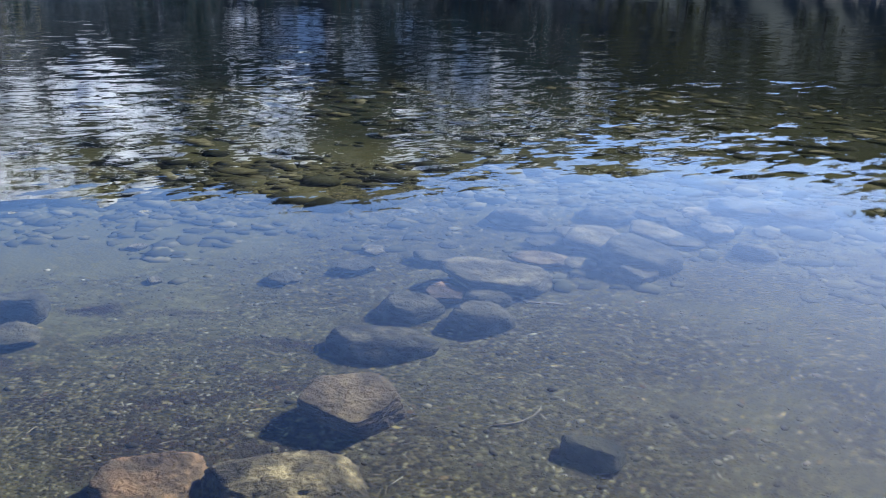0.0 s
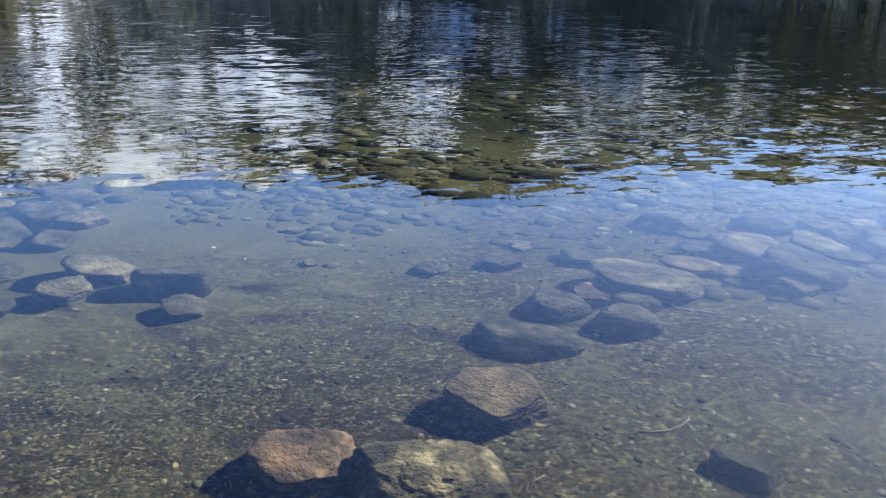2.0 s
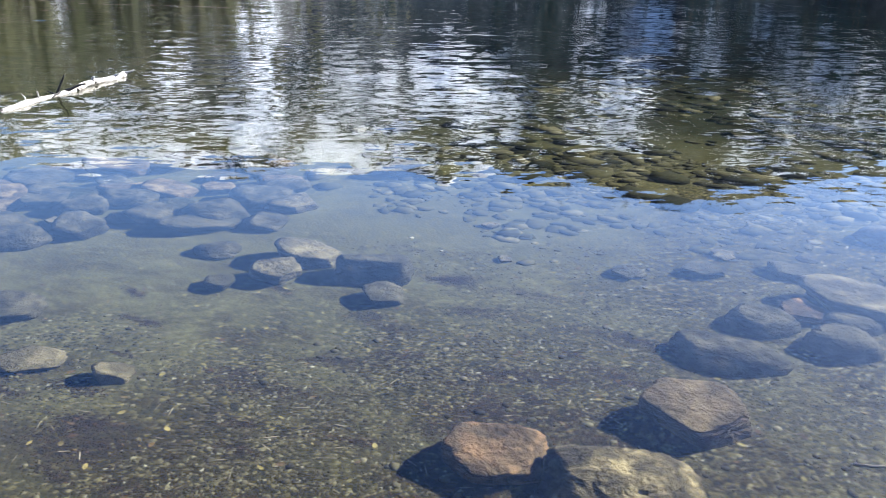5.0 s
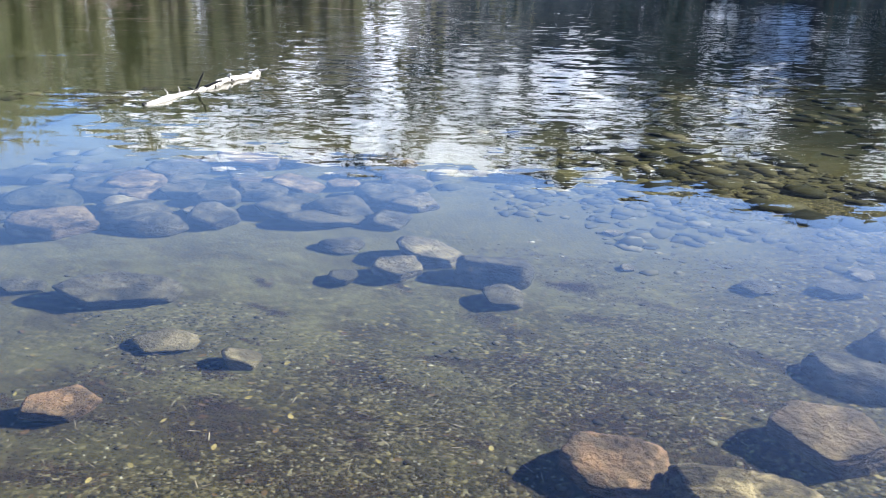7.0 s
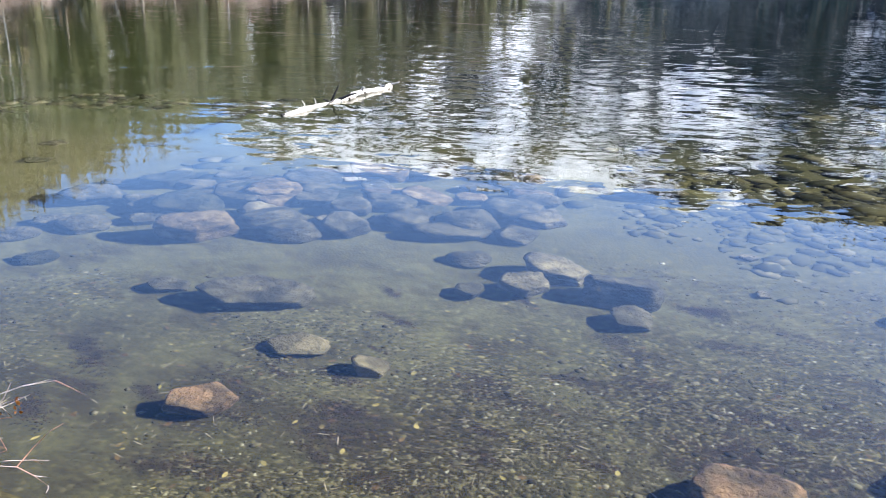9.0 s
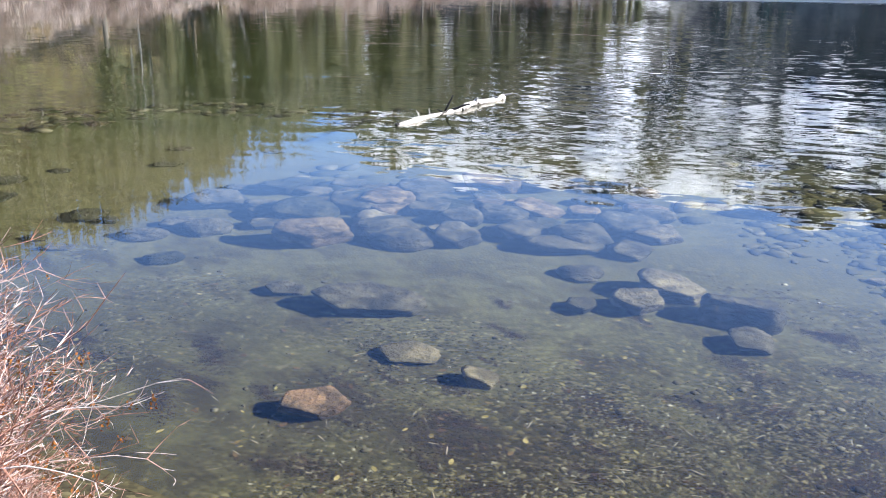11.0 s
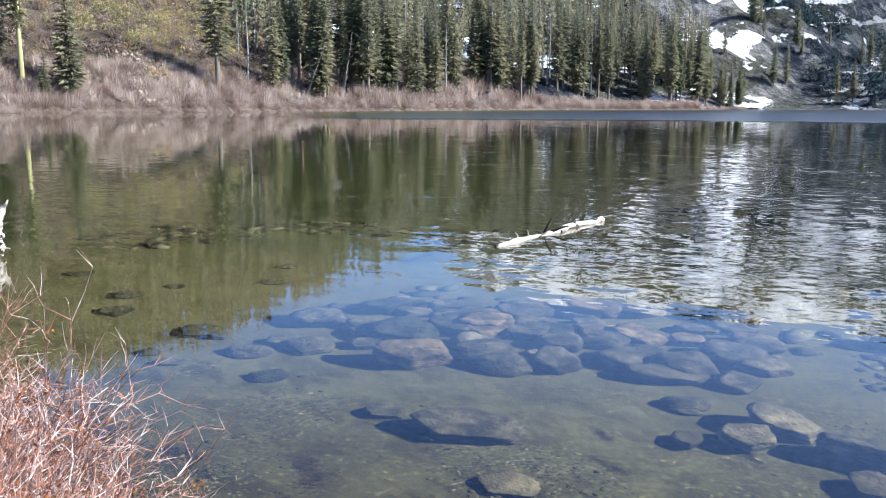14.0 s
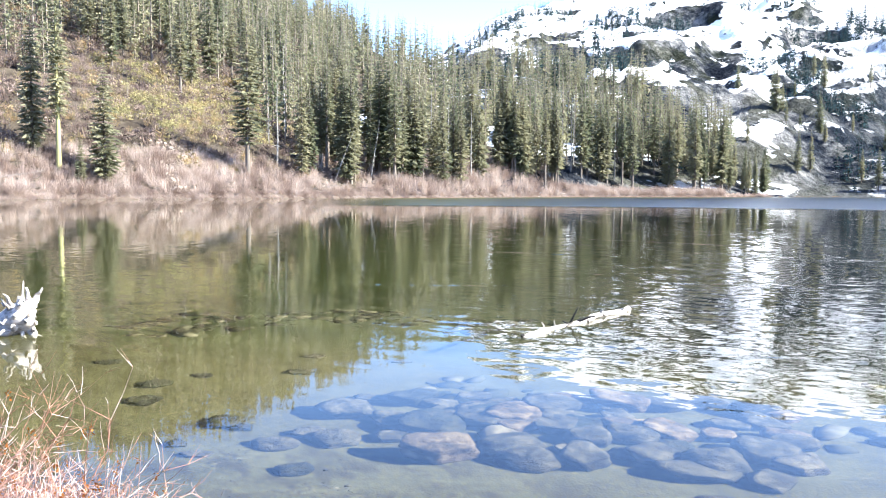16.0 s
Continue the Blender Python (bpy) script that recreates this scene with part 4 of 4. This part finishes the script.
# ---- bare shrub on the bank ----
def stem_arrays(rng, at, way, length, thick):
    """A thin three-sided stem that forks three times; returns vertices, faces and the tips."""
    verts, faces, tips = [], [], []

    def rod(points, r0):
        base = len(verts)
        for i, p in enumerate(points):
            r = r0 * (1 - 0.65 * i / (len(points) - 1))
            for k in range(3):
                verts.append((p[0] + r * math.cos(2.094 * k), p[1] + r * math.sin(2.094 * k), p[2] + (r * 0.5 if k else -r * 0.5)))
        for i in range(len(points) - 1):
            for k in range(3):
                a, b = base + 3 * i + k, base + 3 * i + (k + 1) % 3
                faces.append((a, b, b + 3, a + 3))

    def grow(at, way, length, r0, level):
        pts, p, w = [at], Vector(at), Vector(way)
        steps = 4 if level > 1 else 2
        for _ in range(steps):
            w = (w + Vector((rng.gauss(0, 0.15), rng.gauss(0, 0.15), rng.gauss(0.02, 0.13)))).normalized()
            p = p + w * length / steps
            pts.append(tuple(p))
        rod(pts, r0)
        if level == 0:
            tips.append(pts[-1])
            return
        for _ in range(rng.choice((3, 4, 5)) if level > 1 else rng.choice((2, 3))):
            turn = Vector((rng.gauss(0, 0.6), rng.gauss(0, 0.6), rng.gauss(0.05, 0.5)))
            grow(pts[rng.choice((2, 3, 3, 4)) if steps == 4 else rng.choice((1, 1, 2))], (w + turn).normalized(), length * rng.uniform(0.28, 0.55), max(r0 * 0.6, 0.0009), level - 1)

    grow(at, way, length, thick, 3)
    return verts, faces, tips


def bank_shrub(x, y, stems, height, spread, lean, seed):
    rng = random.Random(seed)
    shrub = tagged(new("bare_shrub"), "leafless shrub of reddish twigs with a few dry orange leaves", "shrub", "shrubs on the bank")
    shrub.matrix_world = pose(x, y, land(x, y)[0])
    leaves = 0
    for _ in range(stems):
        a, out = rng.uniform(0, 2 * math.pi), rng.random() ** 0.6
        at = (0.25 * spread * math.cos(a) * out, 0.25 * spread * math.sin(a) * out, -0.04)
        way = Vector((math.cos(a) * out * spread + lean[0], math.sin(a) * out * spread + lean[1], rng.uniform(0.7, 1.1))).normalized()
        verts, faces, tips = stem_arrays(rng, at, way, height * rng.uniform(0.5, 0.8), rng.uniform(0.0026, 0.005))
        stem = link_mesh("stem", from_arrays("stem", verts, faces), TWIG, shrub)
        if rng.random() < 0.6:
            for p in rng.sample(tips, max(1, len(tips) // 10)):
                lv, lf = [], []
                for k in range(rng.choice((7, 9, 12))):
                    q = Vector(p) + Vector((rng.gauss(0, 0.004), rng.gauss(0, 0.004), -0.0035 * k))
                    u = Vector((rng.gauss(0, 1), rng.gauss(0, 1), rng.gauss(0.3, 0.6))).normalized() * rng.uniform(0.006, 0.013)
                    w = u.orthogonal().normalized() * rng.uniform(0.0025, 0.005)
                    b = len(lv)
                    lv += [tuple(q), tuple(q + u * 0.6 + w), tuple(q + u), tuple(q + u * 0.6 - w)]
                    lf.append((b, b + 1, b + 2, b + 3))
                link_mesh("dry_leaf", from_arrays("dry_leaf", lv, lf), DRYLEAF, stem, "dry curled orange leaf")


bank_shrub(-2.5, -0.04, 360, 0.94, 0.7, (0.1, 0.14), 3)
bank_shrub(-3.05, 0.05, 200, 1.0, 0.5, (0.04, 0.08), 8)
bank_shrub(-2.32, 0.2, 260, 0.55, 0.7, (0.08, 0.14), 15)


# ---- conifers ----
def conifer_arrays(seed, whorls, arms, sprays, slim, bare, gaps=0.12, fat=1.0):
    """Needle sprays of a conifer of height 1: vertices and triangles."""
    rng = np.random.default_rng(seed)
    verts, faces = [], []
    for k in range(whorls):
        u = bare + (1 - bare) * (k + rng.uniform(-0.4, 0.4)) / whorls
        u = min(max(u, bare), 0.995)
        span = slim * (1 - (u - bare) / (1 - bare)) ** 0.75 + 0.008
        if u < bare + 0.15:
            span *= 0.55 + 3 * (u - bare)
        for j in range(arms):
            if rng.random() < gaps:
                continue
            a = 2 * math.pi * (j + rng.uniform(-0.5, 0.5)) / arms + k * 0.9
            length = span * rng.uniform(0.55, 1.2)
            droop = rng.uniform(-0.45, 0.12) * (1.1 - u)
            out = np.array([math.cos(a), math.sin(a), droop])
            side = np.array([-math.sin(a), math.cos(a), 0])
            for _ in range(sprays):
                f0, f1 = rng.uniform(0.0, 0.7), rng.uniform(0.25, 0.5)
                turned = rng.uniform(-0.9, 0.9)
                way = out * math.cos(turned) + side * math.sin(turned) + np.array([0, 0, rng.uniform(-0.35, 0.15)])
                wide = side * math.cos(turned) * rng.uniform(0.3, 1) + np.array([0, 0, rng.uniform(-1, 1)])
                wide *= length * rng.uniform(0.1, 0.2) * fat
                at = np.array([0, 0, u]) + out * length * f0
                b = len(verts)
                verts += [at + wide, at - wide, at + way * length * f1]
                faces.append((b, b + 1, b + 2))
    return np.array(verts), np.array(faces)


def trunk_arrays(width, top=1.0, sides=6):
    verts, faces = [], []
    for z, r in ((-0.04, width), (0.3, width * 0.75), (0.7, width * 0.4), (top, width * 0.06)):
        verts += [(r * math.cos(2 * math.pi * k / sides), r * math.sin(2 * math.pi * k / sides), z) for k in range(sides)]
    for i in range(3):
        for k in range(sides):
            a, b = i * sides + k, i * sides + (k + 1) % sides
            faces += [(a, b, b + sides), (a, b + sides, a + sides)]
    return np.array(verts), np.array(faces)


FINE = [conifer_arrays(40 + k, 54, 8, 9, s, b, g, 0.75) for k, (s, b, g) in enumerate(((0.118, 0.1, 0.1), (0.1, 0.2, 0.2), (0.15, 0.05, 0.06), (0.085, 0.28, 0.25), (0.11, 0.14, 0.15)))]
COARSE = [conifer_arrays(80 + k, 24, 5, 3, s, b, g, 1.6) for k, (s, b, g) in enumerate(((0.125, 0.1, 0.06), (0.105, 0.16, 0.1), (0.14, 0.06, 0.05), (0.095, 0.22, 0.12)))]
TINY = [conifer_arrays(120 + k, 9, 4, 3, s, 0.06, 0.03, 2.6) for k, s in enumerate((0.2, 0.17, 0.23))]
FINE_MESHES = [from_arrays("crown", *form) for form in FINE]
TRUNK_MESH = from_arrays("trunk", *trunk_arrays(0.014, 1.0, 8))
for m in FINE_MESHES:
    m.materials.append(NEEDLE)
TRUNK_MESH.materials.append(BARK)
LICHEN_MESH = TRUNK_MESH.copy()
LICHEN_MESH.materials[0] = LICHEN_BARK


def snag_mesh(seed):
    """A dead trunk of height 1 with short bare limbs."""
    rng = random.Random(seed)
    bm = bmesh.new()
    tube(bm, [(0.004 * math.sin(k * 1.3 + seed), 0.004 * math.cos(k * 1.7), -0.03 + k * 0.16) for k in range(7)], [0.011 * (1 - 0.145 * k) for k in range(7)], 6, 0.1, seed)
    for _ in range(26):
        z, a = rng.uniform(0.22, 0.93), rng.uniform(0, 6.28)
        long = rng.uniform(0.02, 0.075) * (1.15 - z)
        way = Vector((math.cos(a), math.sin(a), rng.uniform(-0.5, 0.2)))
        tube(bm, [(0, 0, z), tuple(Vector((0, 0, z)) + way * long * 0.5), tuple(Vector((0, 0, z - 0.004)) + way * long)], [0.0028, 0.002, 0.0008], 3)
    mesh = bpy.data.meshes.new("trunk")
    bm.to_mesh(mesh)
    bm.free()
    mesh.materials.append(GREY_BARK)
    return mesh


SNAGS = [snag_mesh(k) for k in range(4)]


def at_bearing(a, r):
    return -r * math.sin(radians(a)), r * math.cos(radians(a))


def conifer(a, r, height, form, trunk=TRUNK_MESH, label="tall dark green conifer on the lake's far shore", turn=0.0, wide=1.0):
    x, y = at_bearing(a, r)
    tree = tagged(new("conifer"), label, "tree", "conifers on the far shore")
    tree.matrix_world = pose(x, y, land(x, y)[0] - 0.3, 0, 0, turn) @ Matrix.Diagonal((height * wide, height * wide, height, 1))
    new("trunk", trunk).parent = tree
    if form is not None:
        new("crown", FINE_MESHES[form]).parent = tree
    return tree


def grow_forest(name, trees, forms, label, needle=NEEDLE):
    """Trees of a wood too many to count: (bearing, distance, height) each."""
    rng = np.random.default_rng(len(trees))
    vt, ft = trunk_arrays(0.014, 1.0, 4 if needle is NEEDLE else 3)
    lists = {"t": [[], [], 0], "c": [[], [], 0]}
    for a, r, h in trees:
        x, y = at_bearing(a, r)
        z = land(x, y)[0] - 0.4
        turn = rng.uniform(0, 6.28)
        c, s = math.cos(turn), math.sin(turn)
        spin = np.array([[c, s, 0], [-s, c, 0], [0, 0, 1]])
        wide = rng.uniform(0.8, 1.2)
        for key, (v, f) in (("t", (vt, ft)), ("c", forms[rng.integers(len(forms))])):
            hold = lists[key]
            hold[0].append((v * np.array([wide * h, wide * h, h])) @ spin + np.array([x, y, z]))
            hold[1].append(f + hold[2])
            hold[2] += len(v)
    wood = tagged(new(name), label, "forest", kind="stuff")
    link_mesh("trunks", from_arrays("trunks", np.concatenate(lists["t"][0]), np.concatenate(lists["t"][1])), BARK if needle is NEEDLE else DARK_SHADED_BARK, wood)
    link_mesh("crowns", from_arrays("crowns", np.concatenate(lists["c"][0]), np.concatenate(lists["c"][1])), needle, wood)


rng = random.Random(77)
# single trees by the far shore
TALL = "tall grey-green pine with a long bare lower trunk"
conifer(66.9, 176, 33, 1, wide=1.25, label=TALL)
conifer(75.6, 162, 22, 2, wide=1.1, label="bushy young fir standing alone among the scrub")
conifer(79.6, 166, 25, 2, wide=0.85, label="dark dense fir beside a lichen-covered trunk")
conifer(78.2, 163, 34, 3, LICHEN_MESH, "tall trunk covered in yellow-green lichen, with a thin crown")
conifer(71.0, 215, 26, 1, label="slender conifer on the brushy slope")
conifer(69.2, 235, 27, 0)
conifer(77.0, 160, 9, 2, label="small young fir among the scrub")
for k in range(26):
    a = rng.uniform(64, 77)
    conifer(a, shoreline(a) + rng.uniform(62, 120), rng.uniform(17, 28), rng.choice((0, 1, 3, 4, 2)), turn=rng.uniform(0, 360), label="slender conifer on the brushy slope")
for k in range(95):
    a = rng.uniform(35.2, 63.5)
    conifer(a, shoreline(a) + rng.uniform(6, 26), rng.uniform(17, 30), rng.choice((0, 0, 1, 2, 3, 4)), turn=rng.uniform(0, 360))
for k in range(14):
    a = rng.uniform(33.2, 36.2)
    conifer(a, shoreline(a) + rng.uniform(2, 16), rng.uniform(9, 21) * (0.6 + 0.4 * (a - 33.2) / 3), rng.choice((0, 1, 2, 4)), turn=rng.uniform(0, 360))
for k in range(55):
    a = rng.uniform(24.5, 37)
    r = shoreline(a) + 3 + 150 * rng.random() ** 1.6
    if noise.noise((a * 0.7, r * 0.02, 4)) > -0.12:
        conifer(a, r, rng.uniform(8, 19), rng.choice((0, 1, 2, 4)), label="dark fir rooted among the snowy cliffs", turn=rng.uniform(0, 360))
for k in range(30):
    a = rng.uniform(38, 66)
    conifer(a, shoreline(a) + rng.uniform(8, 40), rng.uniform(12, 24), None, SNAGS[k % 4], "dead grey snag among the conifers", rng.uniform(0, 360), 1.0)

def leaning_snag(a, s, height, tilt, turn, label):
    x, y = at_bearing(a, shoreline(a) + s)
    snag = tagged(new("snag"), label, "dead tree", "dead trees on the far bank")
    snag.matrix_world = pose(x, y, land(x, y)[0] - 0.2, 0, tilt, turn) @ Matrix.Diagonal((height, height, height, 1))
    new("trunk", SNAGS[int(a) % 4]).parent = snag


leaning_snag(61.3, 8, 13, 22, 40, "leaning grey dead tree over the shore scrub")
leaning_snag(60.6, 9, 12, -14, 40, "leaning grey dead tree over the shore scrub")
leaning_snag(58.9, 10, 15, 9, 40, "leaning grey dead tree over the shore scrub")
leaning_snag(62.8, 4, 8, 82, 55, "fallen bleached trunk lying on the far bank")
leaning_snag(63.8, 6, 6, 76, 20, "fallen bleached trunk lying on the far bank")
leaning_snag(82.0, 5, 9, 80, 80, "fallen bleached trunk lying on the far bank")
leaning_snag(74.2, 42, 5.0, 2, 0, "short broken snag on the brushy slope")
leaning_snag(80.8, 14, 5.5, -3, 0, "short broken snag on the brushy slope")

trees = []
while len(trees) < 750:
    a = rng.uniform(35.5, 66)
    s = rng.random() ** 0.8
    r = shoreline(a) + 20 + s * (hill_far(a) + 30 - shoreline(a) - 20)
    trees.append((a, r, rng.uniform(13, 27)))
while len(trees) < 1750:
    a = rng.uniform(60, 87)
    s = rng.random() ** 0.7
    r = shoreline(a) + 35 + s * (hill_far(a) + 20 - shoreline(a) - 35)
    x, y = at_bearing(a, r)
    if noise.noise((x * 0.02, y * 0.02, 5)) + s * 2.2 > 0.2:
        trees.append((a, r, rng.uniform(13, 25)))
grow_forest("forest_hillside", trees, COARSE, "dense conifer forest covering the steep slope above the lake")
def opposite_trees(count, right, left):
    trees = []
    while len(trees) < count:
        a = rng.uniform(right, left)
        r = shoreline(a) + 4 + rng.random() ** 0.8 * (hill_far(a) + 10 - shoreline(a))
        if a < 7 or rng.random() < 0.25:
            trees.append((a, r, rng.uniform(13, 26)))
    return trees


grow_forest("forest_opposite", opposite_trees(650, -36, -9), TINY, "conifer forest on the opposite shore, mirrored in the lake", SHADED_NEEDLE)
grow_forest("forest_bay", opposite_trees(620, -9, 21), TINY, "firs in bluish shade along the lake's far end", SHADED_BLUE_NEEDLE)


def mountain_trees(count, right, left, gap, reach=690):
    trees = []
    while len(trees) < count:
        a, r = rng.uniform(right, left), 285 + reach * rng.random() ** 0.9
        x, y = at_bearing(a, r)
        if r > shoreline(a) + 4 and land(x, y)[1] == 2 and noise.noise((x * 0.017, y * 0.017, 3)) > gap + 0.2 * rng.random():
            trees.append((a, r, rng.uniform(6, 15)))
    return trees


grow_forest("forest_mountain", mountain_trees(1800, 14, 58, 0.06, 560), TINY, "scattered clumps of conifers on the snowy mountain", SHADED_BLUE_NEEDLE)
grow_forest("forest_ridge", mountain_trees(500, 28, 54, 0.16, 560), TINY, "shaded groves of firs between the snowfields", SHADED_BLUE_NEEDLE)
grow_forest("forest_slope", mountain_trees(1000, -18, 14, -0.1), TINY, "fir forest on the mountain's shaded slope", SHADED_BLUE_NEEDLE)


# ---- scree on the far bank ----
spots, sizes = [], []
for _ in range(420):
    a = rng.gauss(71.6, 0.55)
    x, y = at_bearing(a, shoreline(a) + 1 + 17 * rng.random())
    spots.append((x, y))
    sizes.append(rng.uniform(0.3, 1.0) + 0.8 * rng.random() ** 5)
tagged(scatter_stones("scree", spots, sizes, SCREE, 9, (0.5, 0.9)), "pale tan broken stones spilling down the far bank", "scree", kind="stuff")


# ---- shore scrub ----
def clump_arrays(rng, blades, spread, height, thin=None):
    """A bush of thin upright rods that fan out, each a bent sliver."""
    verts, faces = [], []
    for _ in range(blades):
        a, o = rng.uniform(0, 6.28), spread * rng.random() ** 0.6
        p = np.array([o * math.cos(a), o * math.sin(a), 0]) * 0.7
        tip = p * rng.uniform(1.2, 1.9) + np.array([rng.uniform(-0.3, 0.3), rng.uniform(-0.3, 0.3), height * rng.uniform(0.35, 1.0) * (1.1 - 0.55 * o / spread)])
        b = rng.uniform(0, 6.28)
        w = np.array([math.cos(b), math.sin(b), rng.uniform(-0.3, 0.3)]) * rng.uniform(0.5, 1.4) * thin
        k = len(verts)
        verts += [p * 0.7 + w * 0.5, p * 0.7 - w * 0.5, tip]
        faces += [(k, k + 1, k + 2)]
    return np.array(verts), np.array(faces)


def dome_arrays(rng, chips, spread, height):
    """A rounded bush of many small chips of foliage."""
    verts, faces = [], []
    for _ in range(chips):
        d = rng.normal(size=3)
        d /= np.linalg.norm(d)
        p = d * rng.uniform(0.55, 1.05) * np.array([spread, spread, height])
        p[2] = abs(p[2])
        u, w = rng.normal(size=3), rng.normal(size=3)
        u, w = u / np.linalg.norm(u) * rng.uniform(0.08, 0.2), w / np.linalg.norm(w) * rng.uniform(0.06, 0.15)
        k = len(verts)
        verts += [p - u, p + u + d * 0.2, p + w]
        faces += [(k, k + 1, k + 2)]
    return np.array(verts), np.array(faces)


def scatter_clumps(name, spots, material, label, seed, blades, spread, height, thin=None):
    rng = np.random.default_rng(seed)
    forms = [clump_arrays(rng, blades, spread, height, thin) if thin else dome_arrays(rng, blades, spread, height) for _ in range(6)]
    verts, faces, total = [], [], 0
    for a, r, size in spots:
        x, y = at_bearing(a, r)
        v, f = forms[rng.integers(6)]
        verts.append(v * size + np.array([x, y, land(x, y)[0] - 0.1]))
        faces.append(f + total)
        total += len(v)
    tagged(link_mesh(name, from_arrays(name, np.concatenate(verts), np.concatenate(faces)), material), label, "shrubs", kind="stuff")


spots = []
while len(spots) < 2300:
    a = rng.uniform(36, 90)
    thick = 1.3 if a > 63 else 2.6 if a > 47 else 0.7
    tall = 1.4 if 47.5 < a < 58 else 1.0
    deep = rng.random()
    if noise.noise((a * 0.9, deep * 3, 2)) > -0.2 - 0.4 * (1 - deep):
        spots.append((a, shoreline(a) + 0.8 + deep * 10 * thick, rng.uniform(0.45, 1.25) * tall))
for _ in range(2600):
    a = rng.uniform(33, 90)
    spots.append((a, shoreline(a) + rng.uniform(-0.5, 1.6), rng.uniform(0.25, 0.55)))
scatter_clumps("willow_thicket", spots, WILLOW, "bare pinkish willow thicket along the far shore", 31, 80, 1.8, 2.7, 0.068)
spots = []
for _ in range(2500):
    a = rng.uniform(60, 90)
    spots.append((a, shoreline(a) + 8 + rng.random() * 130, rng.uniform(0.5, 1.2) + 0.7 * rng.random() ** 3))
scatter_clumps("hillside_brush", spots, SCRUB, "bare grey and pinkish brush on the open hillside", 35, 80, 1.7, 2.2, 0.06)
spots = []
for _ in range(800):
    a = rng.uniform(60, 90)
    spots.append((a, shoreline(a) + 9 + rng.random() * 130, rng.uniform(0.6, 1.4) + 1.8 * rng.random() ** 3))
scatter_clumps("hillside_scrub", spots, SCRUB, "yellow-green and tan brush on the open hillside", 32, 150, 1.3, 1.2)
spots = []
for _ in range(260):
    a = rng.gauss(70.5, 4.0)
    spots.append((a, shoreline(a) + rng.uniform(22, 75), rng.uniform(0.9, 1.9)))
scatter_clumps("yellow_brush", spots, YELLOW_BRUSH, "yellow and orange-tinged brush on the open slope", 33, 150, 1.4, 1.1)
